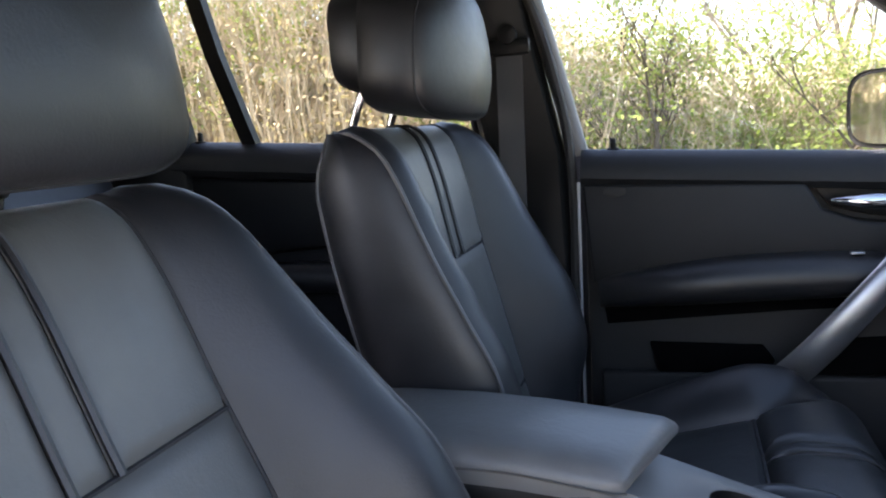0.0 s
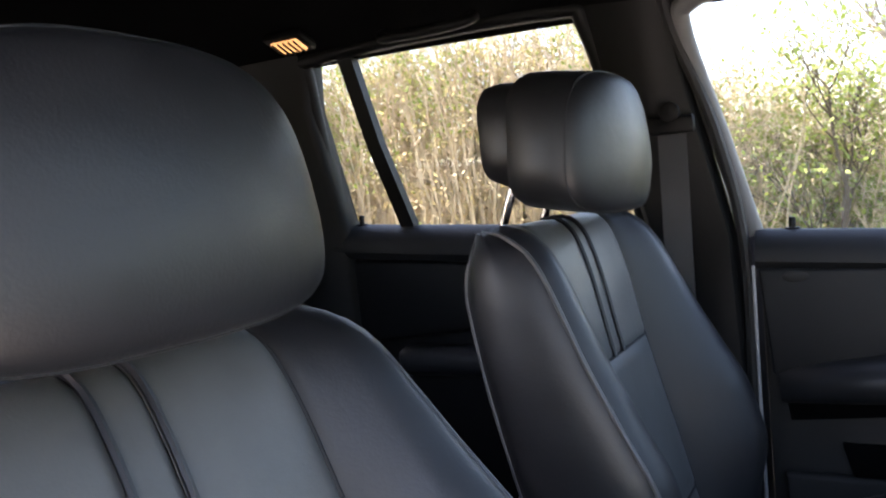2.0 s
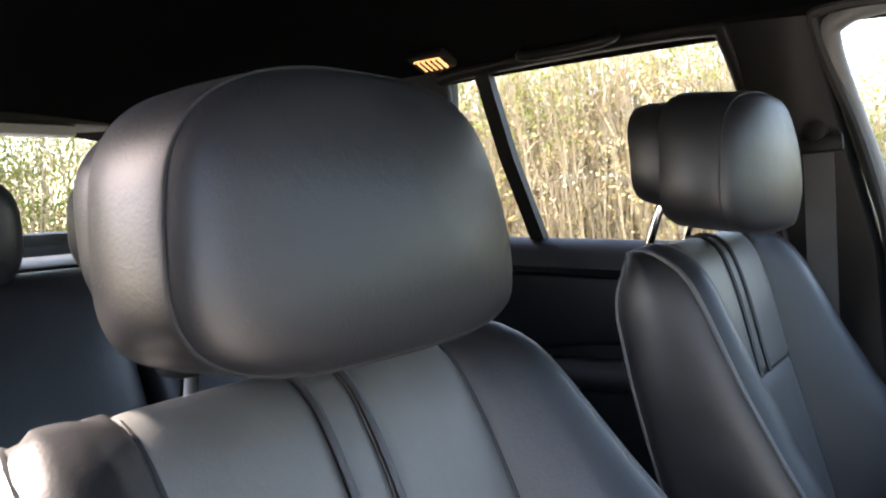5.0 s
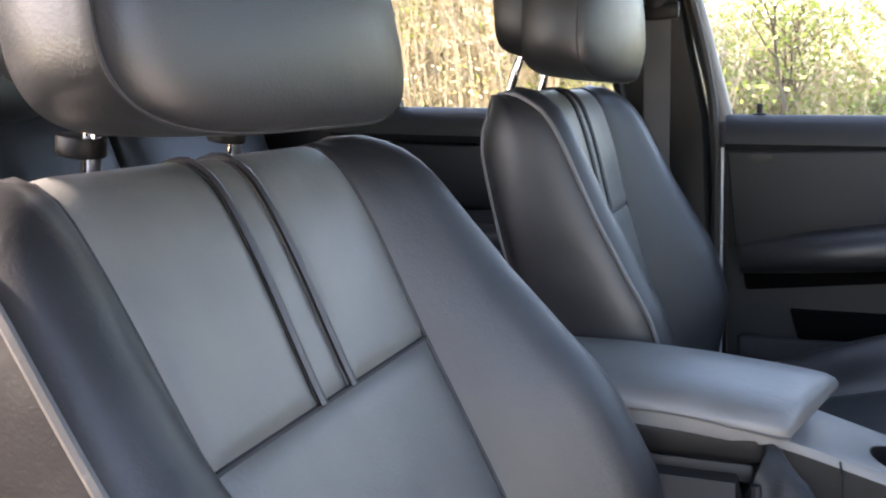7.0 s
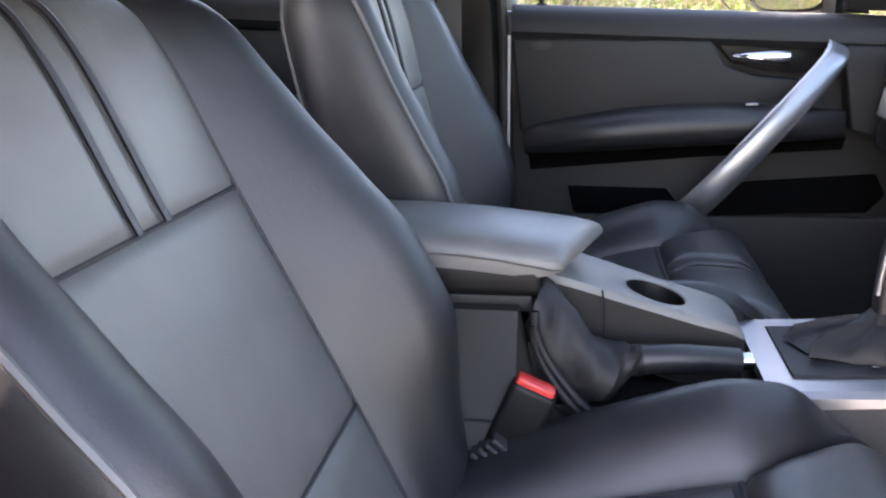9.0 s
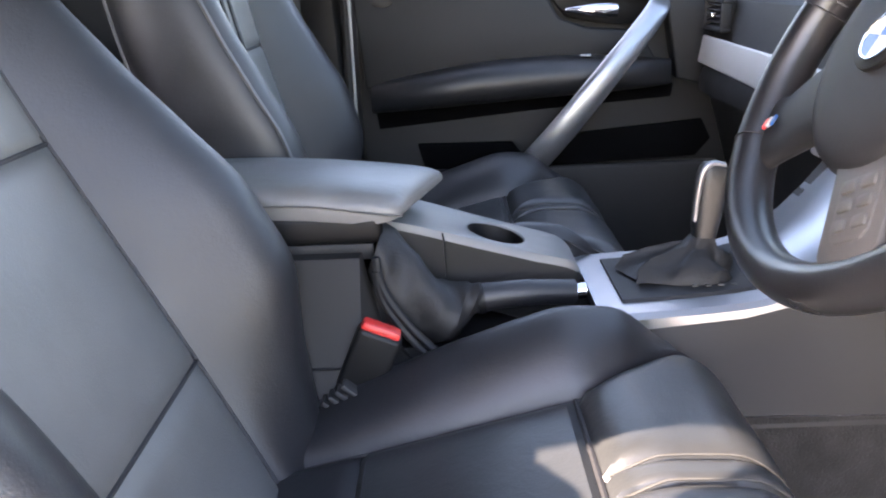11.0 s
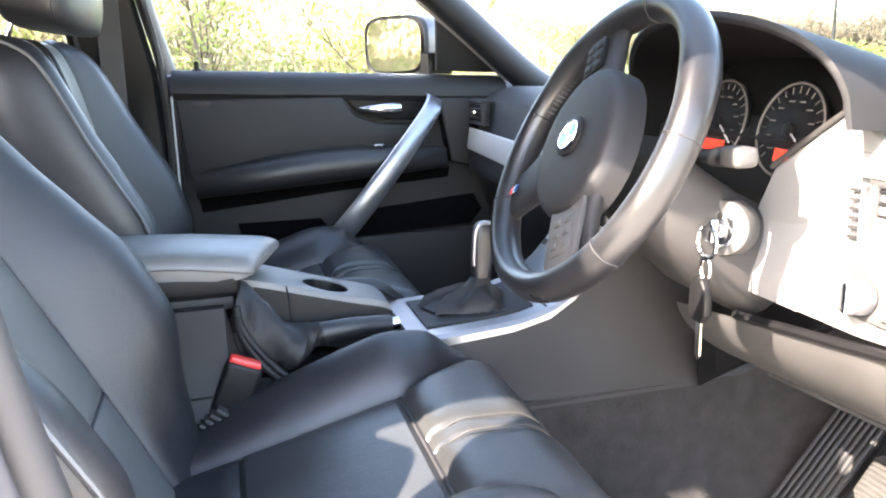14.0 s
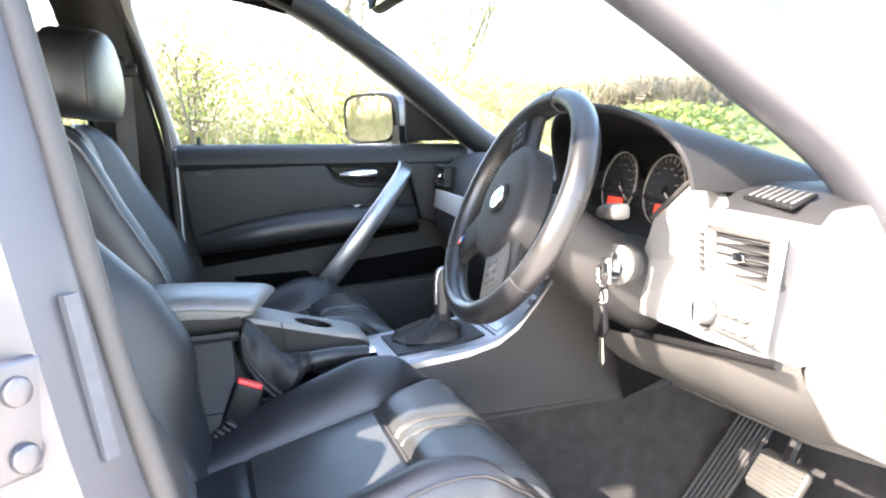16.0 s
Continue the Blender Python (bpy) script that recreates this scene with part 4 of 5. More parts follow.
part("shell", loft([mirror_ring(0.50, 1.0), mirror_ring(0.53, 1.06), mirror_ring(0.58, 1.0), mirror_ring(0.61, 0.8), mirror_ring(0.625, 0.5)]), PAINT, mirror)
part("bezel", loft([mirror_ring(0.492, 0.98), mirror_ring(0.488, 1.02), mirror_ring(0.502, 1.04)]), PLASTIC_BLACK, mirror)
part("mirror_glass", loft([mirror_ring(0.4860, 0.90), mirror_ring(0.4875, 0.90)]), MIRROR, mirror, "bright mirror glass")
part("foot", loft([[(x, y, z) for x, z in ((0.54, 1.07), (0.60, 1.07), (0.60, 1.12), (0.54, 1.12))] for y in (0.75, 0.88)]), PLASTIC_BLACK, mirror)

rear_door = thing("rear_passenger_door", "closed rear door with black trim and split window", "car door", (-0.6, 0.74, 0.45))
part("door_panel", slab(poly_xz([(-0.90, 0.44), (-0.23, 0.44), (-0.22, 1.10), (-0.90, 1.14)], 0.742), (0, 0.06, 0), 0.004), PLASTIC_BLACK, rear_door)
part("upper_roll", sill_roll(-0.90, -0.215, 1.160, 1.118, 0.705, 0.070), PLASTIC, rear_door)
part("upper_trim", slab(poly_xz([(-0.89, 1.085), (-0.235, 1.05), (-0.235, 0.93), (-0.60, 0.93), (-0.89, 0.90)], 0.715), (0, 0.03, 0), 0.008, 3), PLASTIC_BLACK, rear_door)
part("door_armrest", rbox((-0.52, 0.70, 0.875), (0.46, 0.07, 0.06), 0.025, 4), LEATHER, rear_door)
part("lock_pin", merge(disc((-0.848, 0.742, 1.166), (0, 0, 1), 0.0055, 0.022, 12), disc((-0.848, 0.742, 1.156), (0, 0, 1), 0.012, 0.006, 16)), PLASTIC_BLACK, rear_door)
part("divider_bar", loft([[(x - 0.016, y - 0.012, z), (x + 0.016, y - 0.012, z), (x + 0.016, y + 0.012, z), (x - 0.016, y + 0.012, z)] for x, y, z in ((-0.728, 0.745, 1.14), (-0.752, 0.675, 1.32), (-0.768, 0.618, 1.50))]), PLASTIC_BLACK, rear_door, "black window divider bar")
part("window_frame", tube(spline([(-0.885, 0.735, 1.15), (-0.885, 0.68, 1.32), (-0.872, 0.63, 1.47), (-0.86, 0.615, 1.495), (-0.6, 0.612, 1.502), (-0.325, 0.612, 1.496), (-0.285, 0.62, 1.465), (-0.25, 0.68, 1.28), (-0.235, 0.735, 1.12)], 6), 0.016, 10), PLASTIC_BLACK, rear_door)
ob = part("window_glass", slab([(-0.88, 0.752, 1.14), (-0.24, 0.752, 1.10), (-0.28, 0.632, 1.485), (-0.87, 0.632, 1.50)], (0, 0.004, 0), 0), GLASS, rear_door, sharp=0)
ob.visible_shadow = False

# ---------- centre console ----------
console = thing("centre_console", "grey plastic centre console with silver selector frame", "console", (0.2, 0, 0.45))


def console_side(sg):
    """The console's flank: along the top edge, flaring out towards the carpet."""
    xs = [-0.30, 0.025, 0.045, 0.09, 0.16, 0.22, 0.29, 0.44, 0.50, 0.54, 0.58, 0.62, 0.68, 0.74]
    zt = [0.790, 0.790, 0.700, 0.650, 0.655, 0.690, 0.705, 0.718, 0.732, 0.757, 0.80, 0.85, 0.90, 0.92]
    rows = []
    for x, z in zip(xs, zt):
        rows.append([(x, sg * 0.101, z), (x, sg * 0.106, z - 0.012), (x, sg * 0.122, z - 0.05), (x, sg * 0.150, 0.64), (x, sg * 0.166, 0.605)])
    return profile_wall(rows, (0, -sg * 0.02, 0))


part("flank", console_side(-1), CONSOLE_GREY, console)
part("flank", console_side(1), CONSOLE_GREY, console)
part("flank_joint", tube([(-0.06, -0.1405, 0.680), (0.028, -0.1405, 0.680)], 0.0016, 6), PLASTIC_BLACK, console)
part("tunnel_core", merge(rbox((-0.12, 0, 0.60), (0.36, 0.17, 0.30), 0.01), rbox((0.32, 0, 0.55), (0.70, 0.185, 0.26), 0.01)), PLASTIC_BLACK, console)


def gear_plate(y0, y1, x0, x1, rise=0.0):
    def z(x):
        return curve_at([0.28, 0.44, 0.50, 0.54, 0.58, 0.62, 0.66], [0.712, 0.722, 0.736, 0.760, 0.80, 0.848, 0.90], x) + rise
    rows = []
    for k in range(17):
        x = x0 + (x1 - x0) * k / 16
        rows.append([(x, y0, z(x) - 0.006), (x, y0 + 0.006, z(x)), (x, y1 - 0.006, z(x)), (x, y1, z(x) - 0.006)])
    return profile_wall(rows, (0, 0, -0.012))


frame_part = part("selector_frame", gear_plate(-0.106, 0.106, 0.285, 0.64), ALUMINIUM, console, "satin silver selector frame")
part("selector_plate", gear_plate(-0.075, 0.075, 0.315, 0.485, 0.0035), PLASTIC, frame_part, "dark selector plate")
part("lid_line", gear_plate(-0.098, 0.098, 0.497, 0.500, 0.0012), PLASTIC_BLACK, frame_part)
part("ash_lid", gear_plate(-0.085, 0.085, 0.505, 0.60, 0.003), ALUMINIUM, frame_part)
part("ash_lid_catch", rbox((0.515, -0.02, 0.749), (0.006, 0.03, 0.004), 0.001), CHROME, frame_part)
for k in range(5):
    part("gear_mark", rbox((0.40 + 0.015 * k, -0.055, 0.7262), (0.006, 0.006, 0.001), 0), STITCH if k < 4 else RED, frame_part)

gaiter = [(0.396, 0.004, 0.722, 0.064, 0.048), (0.398, 0.004, 0.732, 0.058, 0.043), (0.404, 0.006, 0.739, 0.046, 0.034), (0.414, 0.008, 0.746, 0.031, 0.025), (0.422, 0.010, 0.753, 0.019, 0.018), (0.426, 0.012, 0.764, 0.0135, 0.0135)]
rings = []
for j, (x, y, z, rx, ry) in enumerate(gaiter):
    fold = 0.16 * min(1.0, (5 - j) / 3)
    rings.append([(x + rx * math.copysign(abs(math.cos(a)) ** 0.6, math.cos(a)) * (1 + fold * math.sin(5 * a + 0.8 * j)), y + ry * math.copysign(abs(math.sin(a)) ** 0.6, math.sin(a)) * (1 + fold * math.sin(4 * a + 0.8 * j)), z + (0.006 if 0 < j < 4 else 0.001) * math.sin(5 * a + 1.1 * j)) for a in [2 * math.pi * k / 60 for k in range(60)]])
part("selector_gaiter", loft(rings), GAITER_LEATHER, console, "crumpled black leather gaiter")


def knob_ring(x, y, z, rx, ry):
    return [(x + rx * math.copysign(abs(math.cos(a)) ** 0.6, math.cos(a)), y + ry * math.copysign(abs(math.sin(a)) ** 0.6, math.sin(a)), z - 0.22 * rx * math.cos(a)) for a in [2 * math.pi * k / 28 for k in range(28)]]


knob = part("selector_knob", loft([knob_ring(0.427, 0.012, 0.756, 0.0125, 0.0125), knob_ring(0.428, 0.013, 0.775, 0.0150, 0.0140), knob_ring(0.431, 0.013, 0.80, 0.0168, 0.0152), knob_ring(0.434, 0.014, 0.825, 0.0178, 0.0158),
                                   knob_ring(0.437, 0.014, 0.843, 0.0172, 0.0155), knob_ring(0.438, 0.014, 0.850, 0.0135, 0.0125), knob_ring(0.438, 0.014, 0.853, 0.006, 0.006)]), LEATHER, console, "leather selector lever")
part("knob_cap", tube(spline([(0.4145, 0.006, 0.785), (0.4155, 0.004, 0.815), (0.4195, 0.003, 0.843), (0.430, 0.004, 0.8535), (0.445, 0.006, 0.850)], 6), 0.0045, 12, flat=0.8), ALUMINIUM, knob, "bright metal edge over the lever")

# sloping cup-holder panel beside the handbrake, with the round well sunk into it
CUP_C = Vector((0.178, 0.030, 0))


def cup_z(x):
    return curve_at([0.030, 0.075, 0.15, 0.22, 0.262, 0.275], [0.814, 0.802, 0.780, 0.760, 0.748, 0.738], x)


def cup_inside(x, y):
    y0 = curve_at([0.030, 0.075, 0.22, 0.262, 0.275], [-0.040, -0.024, -0.022, -0.018, -0.008], x)
    y1 = curve_at([0.030, 0.075, 0.22, 0.262, 0.275], [0.095, 0.095, 0.088, 0.080, 0.068], x)
    return 0.030 <= x <= 0.277 and y0 <= y <= y1


def cup_rings():
    n, rings = 96, []
    edge = []
    for k in range(n):
        d = Vector((math.cos(2 * math.pi * k / n), math.sin(2 * math.pi * k / n), 0))
        lo, hi = 0.03, 0.3
        for _ in range(24):
            m = (lo + hi) / 2
            q = CUP_C + d * m
            if cup_inside(q.x, q.y):
                lo = m
            else:
                hi = m
        edge.append((d, lo))
    for r, dz in ((0.001, -0.055), (0.028, -0.055), (0.031, -0.053), (0.0335, -0.006), (0.0345, -0.002), (0.0365, 0.0)):
        rings.append([CUP_C + d * r + Vector((0, 0, cup_z(CUP_C.x + d.x * r) + dz)) for d, m in edge])
    for f, dz in ((0.5, 0.0), (1.0, 0.0), (1.0, -0.003), (1.0, -0.009), (1.0, -0.085)):
        ring = []
        for d, m in edge:
            inset = 0.006 if dz == 0 else (0.002 if dz > -0.005 else 0)
            r = 0.0365 + (m - inset - 0.0365) * f
            q = CUP_C + d * r
            ring.append(Vector((q.x, q.y, cup_z(q.x) + dz)))
        rings.append(ring)
    return rings


cup_sections = cup_rings()
cup_top = part("cup_holder_panel", loft(cup_sections[4:10], cap=False), DASH_SILVER, console, "pale grey cup-holder panel")
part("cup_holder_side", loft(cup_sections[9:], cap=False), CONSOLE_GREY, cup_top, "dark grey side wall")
part("cup_well", loft(cup_sections[:5], cap=False), PLASTIC_BLACK, cup_top, "dark cup well")
part("panel_joint", tube([(0.118, -0.046, 0.70), (0.116, -0.045, 0.783), (0.114, -0.035, 0.7935)], 0.0012, 6), PLASTIC_BLACK, cup_top)

# armrest
arm = thing("armrest", "black leather padded centre armrest with stitched edge", "armrest", (-0.1, 0, 0.78))


def arm_lid():
    """A padded lid; its slanted front edge thins to a lip over the box."""
    rings = []
    for x, near, far, z, skew, top, under in [(-0.30, 0.074, 0.076, 0.852, 0, 0.004, 0.030), (-0.292, 0.080, 0.081, 0.858, 0, 0, 0.036), (-0.27, 0.083, 0.085, 0.864, 0, 0, 0.036), (-0.18, 0.084, 0.088, 0.870, 0, 0, 0.037), (-0.10, 0.084, 0.088, 0.869, 0.004, 0, 0.037),
                                              (-0.03, 0.084, 0.087, 0.864, 0.014, 0, 0.036), (0.02, 0.084, 0.086, 0.857, 0.030, 0, 0.034), (0.045, 0.083, 0.084, 0.853, 0.040, 0, 0.031), (0.058, 0.081, 0.081, 0.851, 0.046, 0.001, 0.027),
                                              (0.066, 0.078, 0.077, 0.849, 0.049, 0.004, 0.022), (0.069, 0.074, 0.072, 0.848, 0.050, 0.008, 0.017)]:
        y0, y1 = -near, far
        mid, e, h = (y0 + y1) / 2, 0.020, under - top
        pts = [(y0 + 0.002, under), (y0, top + h * 0.5), (y0 + e * 0.25, top + h * 0.22), (y0 + e, top + h * 0.03), (mid - 0.028, top - 0.002), (mid + 0.028, top - 0.002),
               (y1 - e, top + h * 0.03), (y1 - e * 0.25, top + h * 0.22), (y1, top + h * 0.5), (y1 - 0.002, under)]
        rings.append([(x + skew * (y + 0.084) / 0.168, y, z - d) for y, d in pts])
    return loft(rings)


# The lid's pale base colour stands for sky light coming through the windscreen.
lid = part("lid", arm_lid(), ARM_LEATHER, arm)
part("stitching", tube(spline([(-0.27, -0.0830, 0.844), (-0.06, -0.0850, 0.846), (0.03, -0.0850, 0.836), (0.058, -0.0840, 0.831), (0.072, -0.075, 0.828)], 8), 0.0012, 6), STITCH, lid, "edge stitching")
part("box", rbox((-0.125, 0, 0.816), (0.35, 0.164, 0.036), 0.010, 3), PLASTIC_BLACK, arm)
part("box_lower", rbox((-0.13, 0, 0.790), (0.34, 0.160, 0.020), 0.005), PLASTIC, arm)

# handbrake
brake = thing("handbrake", "leather-wrapped handbrake lever with gaiter and chrome button", "handbrake", (0.1, -0.06, 0.68))
part("lever", tube(spline([(0.125, -0.072, 0.722), (0.17, -0.068, 0.728), (0.22, -0.062, 0.728), (0.262, -0.055, 0.724)], 6), 0.016, 14, taper=[0.0165] * 6 + [0.0155] * 6 + [0.0145] * 7), LEATHER, brake)
part("button", tube([(0.262, -0.055, 0.724), (0.276, -0.0545, 0.7255)], 0.0095, 12), CHROME, brake)
part("lever_collar", tube([(0.150, -0.070, 0.7258), (0.158, -0.0692, 0.7268)], 0.0180, 14), PLASTIC_BLACK, brake)
rings = []
gaiter_line = [(0.152, -0.070, 0.725, 0.018), (0.142, -0.071, 0.719, 0.025), (0.126, -0.072, 0.708, 0.033), (0.104, -0.070, 0.710, 0.036), (0.080, -0.066, 0.728, 0.037), (0.056, -0.062, 0.755, 0.036), (0.038, -0.060, 0.785, 0.032)]
for j in range(31):
    x, y, z, r = (curve_at(range(7), [g[i] for g in gaiter_line], j / 5) for i in range(4))
    ring = []
    for k in range(48):
        a = 2 * math.pi * k / 48
        crease = 1 + 0.10 * math.sin(3 * a + 0.4 * j) + 0.09 * (1 - abs(math.sin(0.55 * j + 1.2 * math.sin(a) + 0.6 * math.cos(2 * a)))) ** 2
        ring.append((x + 0.4 * r * math.sin(a) * crease, y + r * 0.9 * math.cos(a) * crease, z + r * math.sin(a) * crease))
    rings.append(ring)
part("gaiter", loft(rings), GAITER_LEATHER, brake, "crumpled black leather gaiter")
for off in (0.0, 0.014):
    part("gaiter_frame", tube(spline([(0.042, -0.100 - off * 0.3, 0.790 - off), (0.048, -0.104, 0.755 - off), (0.075, -0.108, 0.712 - off), (0.115, -0.110, 0.672 - off), (0.15, -0.110, 0.655 - off)], 6), 0.005, 8), PLASTIC, brake)

# seat buckle
buckle = thing("seat_buckle", "black belt buckle with red release button beside the seat", "seat belt buckle", (0.03, -0.125, 0.60))
bdir = Vector((0.035, 0.0, 0.09)).normalized()
turn = Matrix.Rotation(radians(24), 3, "Y")
part("body", rbox((0.030, -0.136, 0.682), (0.050, 0.026, 0.085), 0.007, 3, turn), PLASTIC_BLACK, buckle)
part("release_button", rbox((0.0465, -0.136, 0.7215), (0.043, 0.020, 0.012), 0.004, 2, turn), RED, buckle, "red release button")
for k in range(9):
    part("sleeve_rib", rbox((0.018 - 0.0076 * k, -0.156, 0.660 - 0.0062 * k), (0.036, 0.020, 0.006), 0.002, 2, Matrix.Rotation(radians(40), 3, "Y")), RUBBER, buckle)

# passenger belt
pale = thing("belt_webbing", "pale grey belt strap behind the passenger seat", "seat belt", (-0.34, 0.30, 0.62))
part("strap", slab([(-0.335, 0.345, 0.80), (-0.300, 0.335, 0.765), (-0.335, 0.345, 0.675), (-0.385, 0.36, 0.68)], (0.003, 0.003, 0), 0), LIGHT_GREY, pale)
belt2 = thing("seat_belt", "dark belt webbing hanging from the passenger pillar loop", "seat belt", (-0.16, 0.66, 0.6))
part("webbing", slab([(-0.18, 0.625, 1.27), (-0.135, 0.625, 1.27), (-0.155, 0.685, 0.55), (-0.20, 0.685, 0.55)], (0, 0.003, 0), 0), BELT, belt2)
part("anchor_loop", merge(rbox((-0.157, 0.622, 1.285), (0.075, 0.014, 0.028), 0.006), disc((-0.157, 0.618, 1.305), (0, 1, 0), 0.016, 0.014, 20)), PLASTIC_BLACK, belt2)


# ---------- dashboard ----------
dash = thing("dashboard", "charcoal dashboard with silver trim, hooded dials and round vents", "dashboard", (0.75, 0, 0.6))


def dash_row(y):
    """Upright section of the dashboard at y: from the windscreen forward edge round to the knee panel."""
    s = 1.0 if y < 0 else 0.0
    e = max(0.0, (abs(y) - 0.62) / 0.12)
    back = 0.03 * e
    return [(1.12, y, 0.985), (0.95, y, 1.015), (0.80, y, 1.035), (0.72 + back, y, 1.040 - 0.01 * e), (0.665 + back, y, 1.030 - 0.012 * e), (0.640 + back, y, 1.010 - 0.01 * e),
            (0.632 + back, y, 0.985), (0.626 + back, y, 0.945), (0.612 + back, y, 0.90), (0.600 + back, y, 0.865), (0.602 + back, y, 0.845)]


ys = [-0.735, -0.70, -0.66, -0.6, -0.5, -0.4, -0.3, -0.2, -0.1, 0.0, 0.1, 0.2, 0.3, 0.4, 0.5, 0.58, 0.64, 0.68]
part("dash_top", profile_wall([dash_row(y)[:6] for y in ys], (0.02, 0, -0.03)), PLASTIC, dash, "charcoal soft dash top")
part("dash_face", profile_wall([dash_row(y)[5:] for y in ys if y <= -0.45], (0.03, 0, 0)), DASH_SILVER, dash, "warm grey driver-side dash face")
part("dash_face_inner", profile_wall([dash_row(y)[7:] for y in (-0.52, -0.47, -0.42)], (0.03, 0, 0)), DASH_SILVER, dash).location += Vector((-0.002, 0, 0))
part("dash_face", profile_wall([dash_row(y)[5:] for y in ys if y >= -0.2], (0.03, 0, 0)), PLASTIC, dash)


def knee_panel(u, v):
    y = -0.735 + 0.45 * u
    z = 0.846 - 0.058 * u - 0.15 * v + 0.03 * u * v
    x = 0.604 + 0.03 * v + 0.125 * v * v
    return Vector((x + 0.03 * max(0, (abs(y) - 0.62) / 0.12), y, z))


bm, _ = sheet(knee_panel, 16, 14)
part("knee_panel", finish(bm), DASH_GREY, dash, "grey knee panel")
part("knee_edge", tube([knee_panel(k / 16, 1.0) for k in range(17)], 0.008, 8), DASH_GREY, dash)
part("dash_gap", tube([(0.603, -0.735 + 0.32 * k / 10, 0.850 - 0.041 * k / 10) for k in range(11)], 0.006, 8), PLASTIC_BLACK, dash)
part("footwell_cover", slab([(0.62, -0.30, 0.80), (0.72, -0.166, 0.60), (0.90, -0.166, 0.66), (0.95, -0.30, 0.78)], (0.01, 0, 0.01), 0.003), PLASTIC_BLACK, dash)
part("end_cap", slab([(0.650, -0.738, 0.995), (0.675, -0.738, 1.02), (0.80, -0.738, 1.03), (0.86, -0.738, 0.80), (0.84, -0.738, 0.69), (0.765, -0.738, 0.70), (0.685, -0.738, 0.745), (0.64, -0.738, 0.82)], (0, 0.01, 0), 0.004), DASH_GREY, dash)

# glove box side and centre stack
part("glove_box", slab([(0.62, 0.12, 0.84), (0.62, 0.66, 0.86), (0.70, 0.66, 0.60), (0.70, 0.12, 0.60)], (0.05, 0, 0), 0.012, 3), PLASTIC, dash, "charcoal glove box")
part("silver_strip", slab([(0.620, 0.13, 0.935), (0.620, 0.655, 0.945), (0.612, 0.655, 0.895), (0.612, 0.13, 0.875)], (-0.010, 0, 0.002), 0.004, 3), SILVER_TRIM, dash, "silver trim strip")
part("centre_console_face", slab([(0.612, -0.125, 1.02), (0.612, 0.125, 1.02), (0.600, 0.125, 0.86), (0.600, -0.125, 0.86)], (0.04, 0, 0), 0.010, 3), PLASTIC_BLACK, dash)
part("stack_frame", slab([(0.597, -0.115, 0.895), (0.597, 0.115, 0.895), (0.590, 0.115, 0.835), (0.590, -0.115, 0.835)], (0.012, 0, 0), 0.006, 3), SILVER_TRIM, dash, "silver switch surround")
part("switch_row", slab([(0.5925, -0.10, 0.882), (0.5925, 0.10, 0.882), (0.588, 0.10, 0.852), (0.588, -0.10, 0.852)], (0.006, 0, 0), 0.003), PLASTIC_BLACK, dash, "black switch row")
GREEN_LIGHT = emitter("green_indicator", (0.1, 0.9, 0.2), 0.05)
for k in range(6):
    part("switch_mark", rbox((0.587, -0.082 + 0.033 * k, 0.867), (0.002, 0.010, 0.004), 0), GREEN_LIGHT if k == 3 else STITCH, dash)


def vent(parent_thing, center, w, h, n, lean=0.0, face=-1):
    """A louvred air vent facing back into the car."""
    x, y, z = center
    v = part("vent", merge(rbox((x, y, z + h / 2), (0.02, w + 0.014, 0.008), 0.003), rbox((x, y, z - h / 2), (0.02, w + 0.014, 0.008), 0.003),
                           rbox((x, y - w / 2, z), (0.02, 0.008, h), 0.003), rbox((x, y + w / 2, z), (0.02, 0.008, h), 0.003)), DASH_GREY if center[1] < 0 else PLASTIC, parent_thing, "louvred air vent")
    part("vent_well", rbox((x + 0.014, y, z), (0.006, w, h), 0), PLASTIC_BLACK, v)
    for k in range(n):
        zz = z - h / 2 + h * (k + 0.5) / n
        part("slat", rbox((x - 0.001, y, zz), (0.014, w - 0.006, 0.0035), 0.001, 1, Matrix.Rotation(radians(-18), 3, "Y")), PLASTIC, v)
    part("vent_tab", rbox((x - 0.010, y, z), (0.010, 0.022, 0.010), 0.002), CHROME, v)
    return v


part("vent_surround", merge(slab([(0.628, -0.560, 0.990), (0.628, -0.714, 0.990), (0.628, -0.714, 0.998), (0.628, -0.560, 0.998)], (-0.006, 0, 0), 0.002),
                           slab([(0.630, -0.702, 0.992), (0.630, -0.716, 0.992), (0.606, -0.714, 0.862), (0.606, -0.700, 0.862)], (-0.008, 0, 0), 0.002)), SILVER_TRIM, dash, "pale trim round vent and switches")
vent(dash, (0.634, -0.637, 0.957), 0.110, 0.058, 5)
vent(dash, (0.618, 0.60, 0.985), 0.09, 0.05, 5)
wheel_strip = part("thumb_wheel", rbox((0.626, -0.567, 0.955), (0.016, 0.012, 0.055), 0.004), ALUMINIUM, dash)
for k in range(6):
    part("wheel_ridge", rbox((0.617, -0.567, 0.933 + 0.009 * k), (0.003, 0.011, 0.003), 0), PLASTIC_GREY, wheel_strip)
dv = part("demist_vent", slab([(0.656, -0.597, 1.021), (0.656, -0.687, 1.016), (0.694, -0.687, 1.029), (0.694, -0.597, 1.033)], (0, 0, 0.006), 0.002), PLASTIC_BLACK, dash, "slatted side demist vent")
for k in range(7):
    part("slat", rbox((0.675, -0.606 - 0.0125 * k, 1.0325 - 0.0006 * k), (0.032, 0.005, 0.003), 0.001, 1, Matrix.Rotation(radians(-18), 3, "Y")), DASH_GREY, dv)

